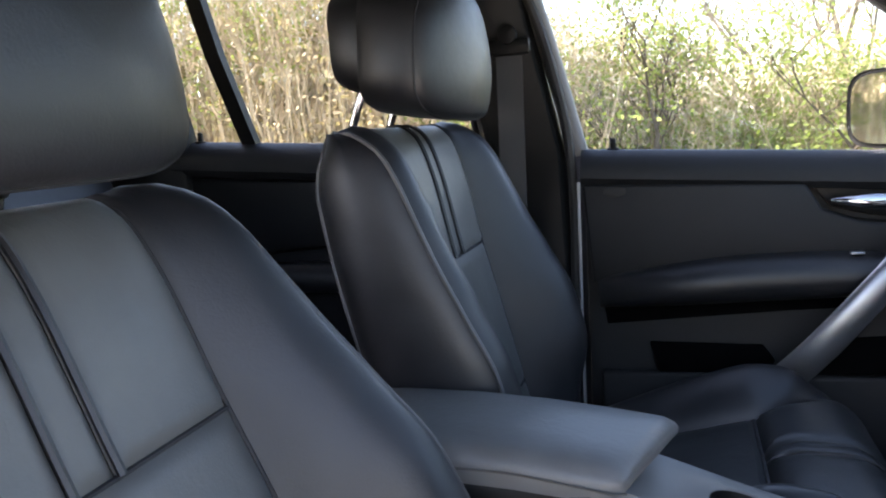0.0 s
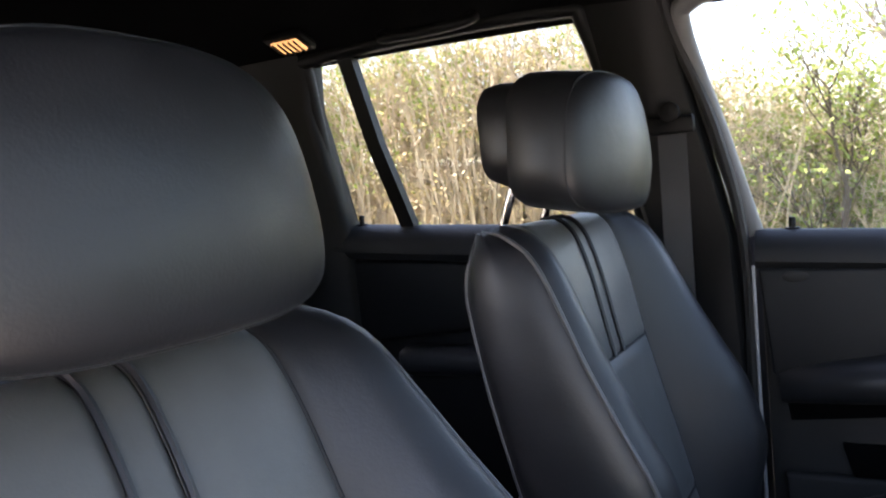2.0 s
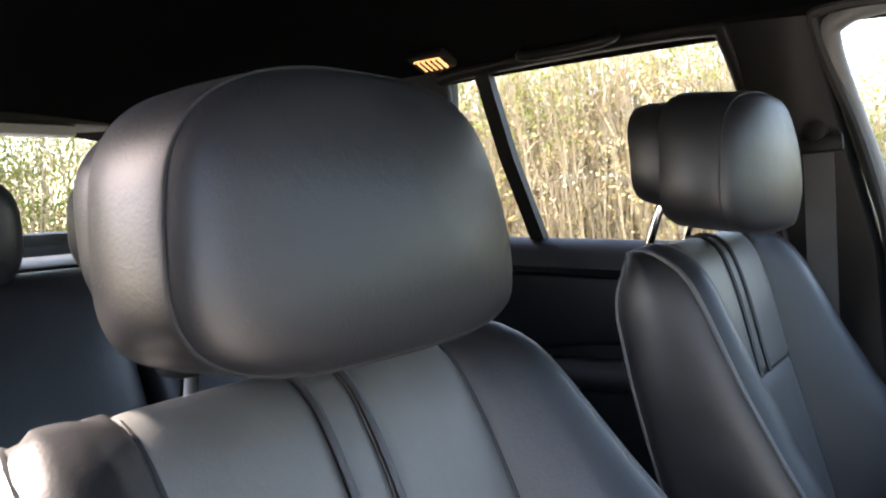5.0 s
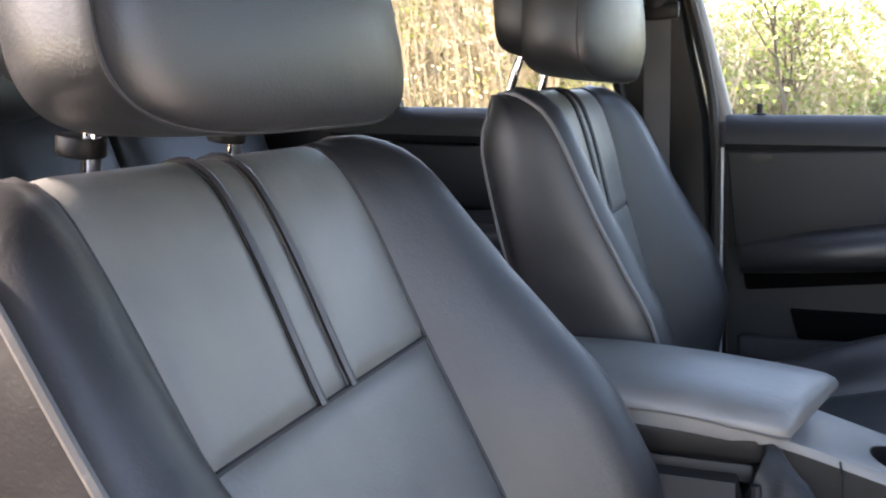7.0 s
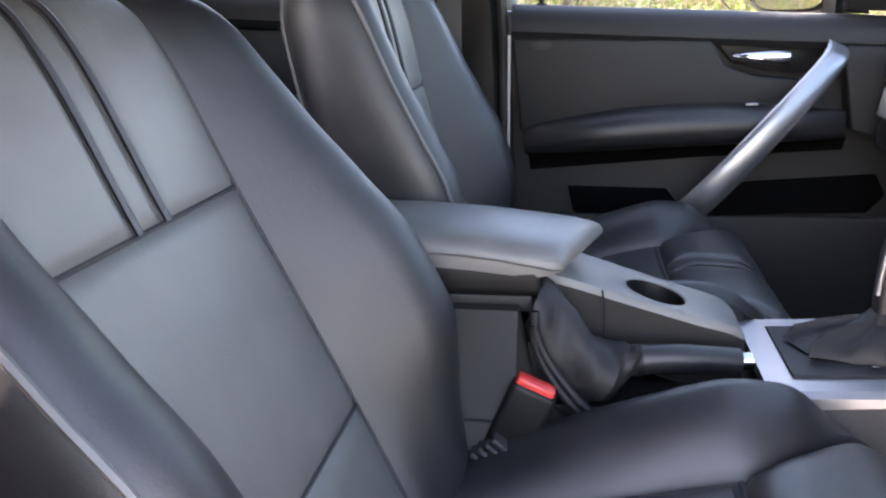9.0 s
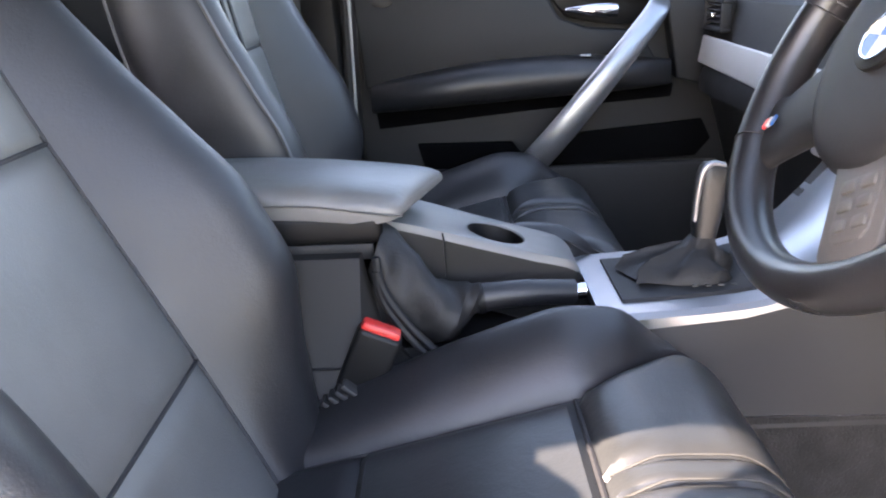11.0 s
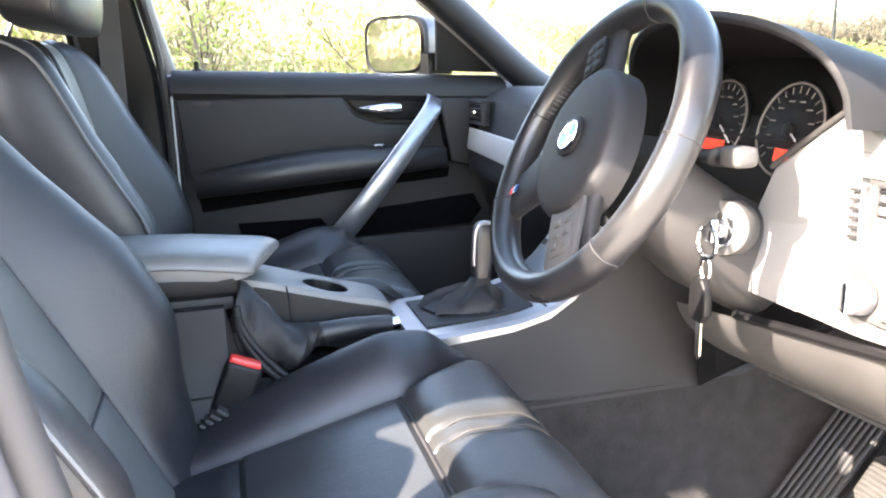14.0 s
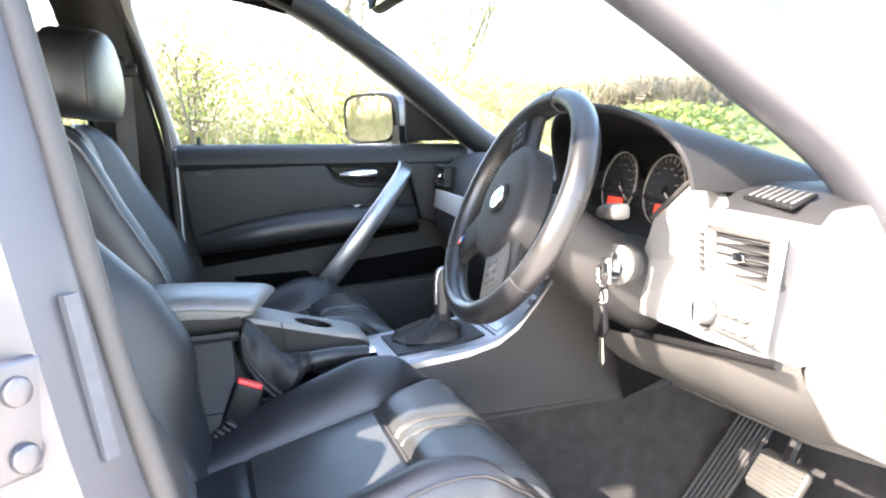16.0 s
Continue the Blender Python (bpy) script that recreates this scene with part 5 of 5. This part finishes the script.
lights = part("light_switch_panel", slab([(0.615, -0.575, 0.908), (0.615, -0.695, 0.908), (0.603, -0.695, 0.862), (0.603, -0.575, 0.862)], (-0.004, 0, 0.001), 0.003, 3), DASH_GREY, dash)
part("light_knob", disc((0.594, -0.605, 0.885), (-1, 0, 0.15), 0.016, 0.018, 24), ALUMINIUM, lights, "silver rotary light switch")
part("knob_bar", rbox((0.583, -0.605, 0.886), (0.008, 0.006, 0.030), 0.002), CHROME, lights)
for k in range(3):
    part("push_switch", rbox((0.601, -0.638 - 0.019 * k, 0.894), (0.008, 0.015, 0.010), 0.002), SILVER_TRIM, lights)
    part("push_switch", rbox((0.598, -0.638 - 0.019 * k, 0.877), (0.008, 0.015, 0.010), 0.002), SILVER_TRIM, lights)

# instrument hood and dials
def hood(u, v):
    a = math.pi * u
    y = -0.365 - 0.205 * math.cos(a) * (1 + 0.10 * v)
    top = 1.035 - 0.040 * v + 0.118 * (1 - v ** 1.2) * math.sin(a) ** 0.6
    drop = 0.045 if u > 0.5 else 0.0
    return Vector((0.555 + 0.42 * v + 0.05 * (1 - math.sin(a)) * (1 - v), y, top - drop * (1 - math.sin(a)) ** 2 * (1 - v)))


bm, _ = sheet(hood, 28, 14)
hood_part = part("instrument_hood", finish(bm), PLASTIC, dash, "charcoal hood over the dials")


def hood_under(u, v):
    p = hood(u, v * 0.32)
    c = Vector((0, -0.365, 1.03))
    return Vector((p.x + 0.002, c.y + (p.y - c.y) * (0.955 - 0.05 * v), c.z + (p.z - c.z) * (0.90 - 0.05 * v)))


bm, _ = sheet(hood_under, 28, 6)
part("hood_lining", finish(bm), PLASTIC_BLACK, hood_part)
bm, _ = sheet(lambda u, v: hood(u, 0).lerp(hood_under(u, 0), v) + Vector((-0.004 * math.sin(math.pi * v), 0, 0)), 28, 4)
part("hood_lip", finish(bm), PLASTIC, hood_part)
tilt = Vector((-1, 0, 0.28)).normalized()
cl = part("dial_panel", slab([(0.645, -0.530, 0.945), (0.645, -0.195, 0.945), (0.668, -0.195, 1.030), (0.684, -0.240, 1.080), (0.690, -0.300, 1.100), (0.690, -0.430, 1.100), (0.684, -0.490, 1.080), (0.668, -0.530, 1.030)], (0.01, 0, 0), 0.002), PLASTIC_BLACK, dash, "black instrument panel")
part("dial_surround", slab([(0.622, -0.442, 0.984), (0.634, -0.532, 1.048), (0.642, -0.560, 1.026), (0.642, -0.600, 1.006), (0.620, -0.600, 0.925), (0.616, -0.412, 0.905), (0.618, -0.418, 0.930)], (0.016, 0, 0), 0.003, 3), DASH_SILVER, dash, "warm grey rising edge beside the dials")
part("surround_edge", tube([(0.620, -0.440, 0.985), (0.626, -0.486, 1.018), (0.633, -0.530, 1.049)], 0.0035, 8), PLASTIC_GREY, dash)
ORANGE = emitter("orange_display", (0.60, 0.030, 0.006), 0.045)
for y, r in ((-0.430, 0.052), (-0.298, 0.052)):
    c = Vector((0.655, y, 1.020))
    d = part("dial", disc(c + tilt * 0.004, tilt, r, 0.006, 40, 0.001), PLASTIC_BLACK, cl, "round dial with pale ring and ticks")
    side, up = Vector((0, 1, 0)), tilt.cross(Vector((0, 1, 0))).normalized()
    if up.z < 0:
        up = -up
    part("dial_ring", tube([c + tilt * 0.009 + (side * math.cos(a) + up * math.sin(a)) * r for a in [2 * math.pi * k / 40 for k in range(41)]], 0.0016, 6), STITCH, d)
    for k in range(19):
        a = radians(225 - 15 * k)
        q = c + tilt * 0.0085
        part("tick", tube([q + (side * math.cos(a) + up * math.sin(a)) * r * 0.78, q + (side * math.cos(a) + up * math.sin(a)) * r * 0.93], 0.0008, 4), STITCH, d)
        if k % 2 == 0:
            m = q + (side * math.cos(a) + up * math.sin(a)) * r * 0.62
            part("dial_figure", tube([m - side * 0.004, m + side * 0.004], 0.0012, 4), STITCH, d)
    part("needle", tube([c + tilt * 0.010, c + tilt * 0.010 + (side * math.cos(radians(215)) + up * math.sin(radians(215))) * r * 0.8], 0.0012, 5), SILVER_TRIM, d)
    part("hub", disc(c + tilt * 0.010, tilt, 0.008, 0.006, 16), PLASTIC_BLACK, d)
    part("display", slab([c + tilt * 0.0085 + side * sy * (0.024 if y > -0.4 else 0.012) + up * uz for sy, uz in ((-1, -0.036), (1, -0.036), (1, -0.022), (-1, -0.022))], tilt * 0.001, 0), ORANGE, d, "lit orange display")

# ---------- steering column and wheel ----------
column = thing("steering_column", "grey column shroud with stalks and ignition lock", "steering column", (0.58, -0.365, 0.95))
WT = radians(29)
axis = Vector((-math.cos(WT), 0, math.sin(WT)))
wup = Vector((math.sin(WT), 0, math.cos(WT)))
wside = Vector((0, 1, 0))
WC = Vector((0.436, -0.372, 1.011))


def wpt(a, r, d=0.0):
    return WC + (wside * math.cos(a) + wup * math.sin(a)) * r + axis * d


rings = []
for d, r, dz in [(-0.06, 0.050, 0.0), (-0.075, 0.062, -0.01), (-0.12, 0.066, -0.02), (-0.18, 0.072, -0.03), (-0.26, 0.074, -0.03)]:
    rings.append([WC + axis * d + wside * (r * math.copysign(abs(math.cos(a)) ** 0.7, math.cos(a))) + wup * (r * 0.85 * math.copysign(abs(math.sin(a)) ** 0.7, math.sin(a)) + dz) for a in [2 * math.pi * k / 28 for k in range(28)]])
part("shroud", loft(rings), PLASTIC_GREY, column, "grey plastic shroud")
lock_c = Vector((0.560, -0.440, 0.920))
part("ignition_boss", disc(lock_c + Vector((0.012, 0.004, 0)), (-1, -0.55, 0.15), 0.031, 0.03, 28, 0.004), DASH_GREY, column)
part("ignition_ring", disc(lock_c, (-1, -0.55, 0.15), 0.021, 0.012, 28, 0.003), CHROME, column, "bright ignition ring")
part("stalk", tube(spline([(0.545, -0.43, 1.0), (0.530, -0.47, 1.005), (0.520, -0.515, 1.010)], 6), 0.010, 12, taper=[0.009] * 6 + [0.012] * 7, flat=0.7), PLASTIC_BLACK, column, "black stalk")
part("stalk_cap", rbox((0.518, -0.525, 1.011), (0.026, 0.03, 0.020), 0.006, 3), DASH_GREY, column)
part("stalk", tube(spline([(0.545, -0.30, 1.0), (0.530, -0.25, 1.005), (0.520, -0.20, 1.010)], 6), 0.010, 12, flat=0.7), PLASTIC_BLACK, column)

keys = thing("keys", "car key with bow rings hanging from the ignition", "keys", lock_c)
kn = Vector((-1, -0.55, 0.15)).normalized()
part("key_head", rbox(lock_c + kn * 0.022, (0.010, 0.016, 0.026), 0.003, 2), CHROME, keys)
part("key_ring", tube([lock_c + kn * 0.030 + Vector((0, 0.017 * math.cos(a), -0.012 + 0.019 * math.sin(a))) for a in [2 * math.pi * k / 28 for k in range(29)]], 0.0026, 8), CHROME, keys)
part("key_chain", tube([lock_c + kn * 0.030 + Vector((0, 0.008 * math.cos(a), -0.042 + 0.014 * math.sin(a))) for a in [2 * math.pi * k / 20 for k in range(21)]], 0.002, 6), CHROME, keys)
kc = lock_c + kn * 0.030 + Vector((0.0, 0, -0.078))
part("key_fob", slab([kc + Vector((0.0, y, z)) for y, z in ((-0.007, 0.026), (0.007, 0.026), (0.0155, 0.014), (0.0165, -0.012), (0.009, -0.024), (-0.009, -0.024), (-0.0165, -0.012), (-0.0155, 0.014))], (-0.010, 0, 0), 0.003, 3), PLASTIC_BLACK, keys, "black key fob")
part("key_blade", slab([kc + Vector((-0.004, y, z)) for y, z in ((-0.005, -0.022), (0.005, -0.022), (0.005, -0.062), (0.0, -0.068), (-0.005, -0.062))], (-0.0025, 0, 0), 0.0006), BRASS, keys, "plain metal key blade")

wheel_t = thing("steering_wheel", "black leather three-spoke steering wheel with round centre badge", "steering wheel", WC)
RIM_R = 0.168


def rim(a0, a1, thick, n=40):
    rings = []
    for k in range(n + 1):
        a = a0 + (a1 - a0) * k / n
        c = wpt(a, RIM_R)
        rad = (wside * math.cos(a) + wup * math.sin(a))
        bump = 1.0 + 0.10 * (math.exp(-((a - radians(35)) / 0.25) ** 2) + math.exp(-((a - radians(145)) / 0.25) ** 2))
        rings.append([c + (rad * math.cos(b) * 0.95 + axis * math.sin(b) * 1.12) * thick * bump for b in [2 * math.pi * j / 18 for j in range(18)]])
    return loft(rings)


part("rim", rim(0, 2 * math.pi, 0.0175, 120), RIM_LEATHER, wheel_t, "smooth worn leather rim")
for a in (90, 8, 172, 215, 325):
    b = radians(a)
    part("rim_joint", tube([wpt(b, RIM_R) + ((wside * math.cos(b) + wup * math.sin(b)) * math.cos(t) * 0.95 + axis * math.sin(t) * 1.12) * 0.0179 for t in [2 * math.pi * j / 20 for j in range(21)]], 0.0009, 5), SEAM, wheel_t)
for a0, a1 in ((12, 60), (120, 168)):
    for k in range(22):
        b = radians(a0 + (a1 - a0) * k / 21)
        rad = wside * math.cos(b) + wup * math.sin(b)
        c = wpt(b, RIM_R)
        part("rim_stitch", tube([c - rad * 0.0168 + axis * 0.004, c - rad * 0.0170 - axis * 0.006], 0.0008, 5), PIPING, wheel_t)


def spoke(a_deg, half, inner=0.05):
    b = radians(a_deg)
    rings = []
    for r, w, d, th in [(inner, half * 1.25, 0.004, 0.012), (0.10, half, 0.000, 0.012), (0.14, half * 0.95, -0.004, 0.010), (RIM_R - 0.004, half * 1.15, -0.002, 0.010)]:
        c = wpt(b, r, d)
        rad = wside * math.cos(b) + wup * math.sin(b)
        cross = axis.cross(rad).normalized()
        rings.append([c + cross * (w * math.copysign(abs(math.cos(t)) ** 0.5, math.cos(t))) + axis * (th * math.sin(t)) for t in [2 * math.pi * j / 20 for j in range(20)]])
    return loft(rings)


SPIN = 57   # the wheel stands turned clockwise


def wheel_face(a_deg, outline, d0, d1, mat, name, parent, label=""):
    """A flat-faced piece on the wheel: outline in (outward, sideways) along a spoke."""
    b = radians(a_deg)
    rad = wside * math.cos(b) + wup * math.sin(b)
    cross = axis.cross(rad).normalized()
    return part(name, slab([WC + rad * r + cross * c + axis * d0 for r, c in outline], axis * (d1 - d0), 0.002, 2), mat, parent, label)


for a, h in ((SPIN, 0.036), (SPIN - 90, 0.034), (SPIN + 180, 0.036)):
    part("spoke", spoke(a, h), PLASTIC, wheel_t, "charcoal wheel spoke")
wheel_face(SPIN + 180, [(0.078, -0.030), (0.150, -0.026), (0.162, -0.020), (0.162, 0.020), (0.150, 0.026), (0.078, 0.030)], 0.008, 0.0150, DASH_GREY, "spoke_face", wheel_t, "worn silver spoke face")
for a in (SPIN, SPIN + 180):
    pod = wheel_face(a, [(0.098, -0.019), (0.140, -0.017), (0.146, -0.012), (0.146, 0.012), (0.140, 0.017), (0.098, 0.019)], 0.010, 0.0165 if a > 90 else 0.0145, DASH_GREY if a > 90 else PLASTIC_BLACK, "spoke_switch_pod", wheel_t)
    for k in range(3):
        for j in (-1, 1):
            r0, c0 = 0.105 + 0.014 * k, 0.0085 * j
            key = wheel_face(a, [(r0 - 0.004, c0 - 0.006), (r0 + 0.005, c0 - 0.006), (r0 + 0.005, c0 + 0.006), (r0 - 0.004, c0 + 0.006)], 0.013, 0.0185 if a > 90 else 0.0165, DASH_GREY if a > 90 else PLASTIC, "switch_key", pod)

# airbag boss
rings = []
for d, k in [(-0.014, 1.03), (0.006, 1.01), (0.016, 0.97), (0.020, 0.92), (0.0225, 0.84), (0.0245, 0.66), (0.0255, 0.40), (0.0257, 0.10)]:
    ring = []
    for j in range(48):
        a = 2 * math.pi * j / 48
        rr = 0.077 + 0.016 * math.cos(a - radians(SPIN)) ** 2 - 0.004 * max(0, math.sin(a - radians(SPIN))) ** 2
        ring.append(wpt(a, rr * k, d))
    rings.append(ring)
boss = part("airbag_cover", loft(rings), PLASTIC, wheel_t, "charcoal airbag cover")
part("badge_ring", disc(wpt(0, 0, 0.027), axis, 0.024, 0.005, 40, 0.0012), PLASTIC_BLACK, boss)
part("badge_rim", tube([wpt(a, 0.0165, 0.0305) for a in [2 * math.pi * k / 40 for k in range(41)]], 0.0012, 6), CHROME, boss)
BLUE = material("blue_enamel", (0.006, 0.045, 0.15), 0.25, vary=0.03)
WHITE = material("white_enamel", (0.30, 0.30, 0.30), 0.25, vary=0.03)
for k in range(4):
    pts = [wpt(0, 0, 0.0298)] + [wpt(radians(90 * k + 90 * j / 8), 0.0155, 0.0298) for j in range(9)]
    part("badge_quarter", slab(pts, axis * 0.0012, 0), BLUE if k % 2 else WHITE, boss)
for k, mt in enumerate((BLUE, WHITE, RED)):
    part("spoke_badge", rbox(wpt(radians(SPIN - 90), 0.136 + 0.005 * k, 0.0105), (0.003, 0.004, 0.010), 0.001, 1, Matrix.Rotation(WT, 3, "Y")), mt, wheel_t)

# ---------- pedals ----------
rest = thing("foot_rest", "black ribbed foot rest on the carpet", "foot rest", (0.95, -0.26, 0.40))
fr0, fr1 = Vector((0.765, -0.225, 0.362)), Vector((0.985, -0.215, 0.61))
fdir = (fr1 - fr0).normalized()
fside = Vector((0.25, -1, 0)).normalized()
fnorm = fdir.cross(fside).normalized()
if fnorm.z < 0:
    fnorm = -fnorm
part("plate", slab([fr0, fr1, fr1 + fside * 0.085, fr0 + fside * 0.085], fnorm * -0.02, 0.004), PLASTIC_BLACK, rest)
for k in range(8):
    o = fside * (0.006 + 0.0105 * k) + fnorm * 0.002
    part("rib", tube([fr0 + o + fdir * 0.01, fr1 + o - fdir * 0.01], 0.0032, 6), RUBBER, rest)
pedal = thing("brake_pedal", "worn brake pedal with cross-ribbed pad", "pedal", (0.85, -0.36, 0.5))
pc, pn = Vector((0.865, -0.412, 0.528)), Vector((-0.8, 0, 0.6)).normalized()
pu = Vector((0.6, 0, 0.8)).normalized()
pad_part = part("pedal_pad", slab([pc + wside * (y * 0.058) + pu * (z * 0.037) for y, z in ((-0.85, -1), (0.85, -1), (1, -0.7), (1, 0.7), (0.85, 1), (-0.85, 1), (-1, 0.7), (-1, -0.7))], pn * -0.015, 0.005, 3), PEDAL, pedal)
for k in range(8):
    q = pc + pu * (-0.027 + 0.0077 * k) + pn * 0.001
    part("pad_rib", tube([q - wside * 0.052, q + wside * 0.052], 0.0026, 6), PEDAL, pad_part)
part("pedal_arm", tube([pc - pn * 0.012, pc + Vector((0.08, 0.01, 0.10)), pc + Vector((0.14, 0.02, 0.30))], 0.012, 8), PLASTIC_BLACK, pedal)

# ---------- door pillar details on the driver's side ----------
striker = thing("door_striker", "bare metal plate with two bolts on the door pillar", "door striker", (-0.13, -0.815, 0.9))
part("striker_plate", rbox((-0.150, -0.808, 0.935), (0.055, 0.012, 0.095), 0.010, 3, Matrix.Rotation(radians(42), 3, "Z")), PAINT, striker)
for z in (0.958, 0.905):
    part("bolt", disc((-0.145, -0.813, z), (0.67, -0.74, 0), 0.012, 0.012, 20, 0.004), PAINT, striker)
seal = part("opening_seal", tube(spline([(0.01, -0.745, 0.43), (-0.02, -0.748, 0.60), (-0.051, -0.745, 0.80), (-0.082, -0.740, 0.95), (-0.106, -0.731, 1.10), (-0.136, -0.706, 1.28), (-0.160, -0.66, 1.43), (-0.13, -0.635, 1.485), (0.1, -0.632, 1.47)], 6), 0.013, 10), RUBBER, car, "black rubber door seal")
LABEL = material("pale_label", (0.045, 0.05, 0.06), 0.5, vary=0.15, vary_size=0.01)
part("pillar_label", slab([(-0.116, -0.769, 1.02), (-0.107, -0.757, 1.02), (-0.089, -0.765, 0.88), (-0.098, -0.777, 0.88)], (0.006, -0.006, 0), 0), LABEL, car, "pale sticker")

# ---------- rear of the cabin ----------
bench = thing("back_bench", "black leather rear bench with raised head restraints", "bench seat", (-1.0, 0, 0.42))
part("bench_cushion", rbox((-0.82, 0, 0.60), (0.48, 1.30, 0.20), 0.06, 4), LEATHER, bench)
for y, w in ((-0.345, 0.57), (0.08, 0.26), (0.43, 0.42)):
    rings = []
    for x, z, t in [(-0.90, 0.66, 0.05), (-0.95, 0.80, 0.07), (-1.00, 0.98, 0.07), (-1.045, 1.13, 0.06), (-1.06, 1.165, 0.045), (-1.07, 1.175, 0.02)]:
        rings.append([(x + t * math.copysign(abs(math.sin(a)) ** 0.6, math.sin(a)), y + (w / 2 - 0.004 - 0.02 * (0.07 - t)) * math.copysign(abs(math.cos(a)) ** 0.35, math.cos(a)), z) for a in [2 * math.pi * k / 32 for k in range(32)]])
    part("bench_back", loft(rings), LEATHER, bench)


def rear_headrest(y, x=-1.04, z=1.235):
    h = thing("headrest", "black leather rear head restraint", "headrest", (x, y, 1.10), "head restraints")
    rings = []
    for j in range(17):
        a = math.pi * (j / 16 - 0.5)
        px, rad = math.sin(a), max(0.03, abs(math.cos(a)) ** 0.45)
        rings.append([(x + 0.055 * px, y + 0.115 * rad * math.copysign(abs(math.cos(t)) ** 0.65, math.cos(t)), z + 0.085 * rad * math.copysign(abs(math.sin(t)) ** 0.65, math.sin(t))) for t in [2 * math.pi * k / 36 for k in range(36)]])
    part("pad", loft(rings), LEATHER, h)
    for sg in (-1, 1):
        part("post", tube([(x, y + sg * 0.05, 1.13), (x, y + sg * 0.05, 1.20)], 0.006, 10), CHROME, h)


for y in (-0.31, 0.0, 0.42):
    rear_headrest(y)

# ---------- roof lamp, grab handle, mirror ----------
lamp = thing("roof_lamp", "lit reading lamp in the headliner above the rear door", "roof lamp", (-0.80, 0.49, 1.50))
part("lamp_frame", rbox((-0.800, 0.492, 1.508), (0.085, 0.055, 0.016), 0.006, 2, Matrix.Rotation(radians(-22), 3, "X")), PLASTIC_BLACK, lamp)
WARM = emitter("warm_lamp_glow", (1.0, 0.50, 0.20), 0.16)
part("lens", rbox((-0.800, 0.490, 1.500), (0.060, 0.036, 0.008), 0.003, 2, Matrix.Rotation(radians(-22), 3, "X")), WARM, lamp, "glowing warm lens")
for k in range(5):
    part("lens_rib", rbox((-0.824 + 0.012 * k, 0.489, 1.4950), (0.0025, 0.038, 0.004), 0, 1, Matrix.Rotation(radians(-22), 3, "X")), PLASTIC_BLACK, lamp)
grab = thing("grab_handle", "black grab handle folded against the headliner", "grab handle", (-0.55, 0.57, 1.50))
part("handle", tube(spline([(-0.64, 0.565, 1.505), (-0.63, 0.54, 1.492), (-0.55, 0.535, 1.488), (-0.47, 0.54, 1.492), (-0.46, 0.565, 1.505)], 6), 0.010, 10), PLASTIC_BLACK, grab)
rv = thing("rear_view_mirror", "black interior mirror hanging from the windscreen", "mirror", (0.35, 0.0, 1.42))
part("mirror_shell", rbox((0.36, 0.0, 1.375), (0.035, 0.24, 0.065), 0.02, 4), PLASTIC_BLACK, rv)
part("mirror_face", rbox((0.3405, 0.0, 1.375), (0.003, 0.22, 0.052), 0.001), MIRROR, rv)
part("stem", tube([(0.37, 0, 1.39), (0.36, 0, 1.45)], 0.010, 10), PLASTIC_BLACK, rv)
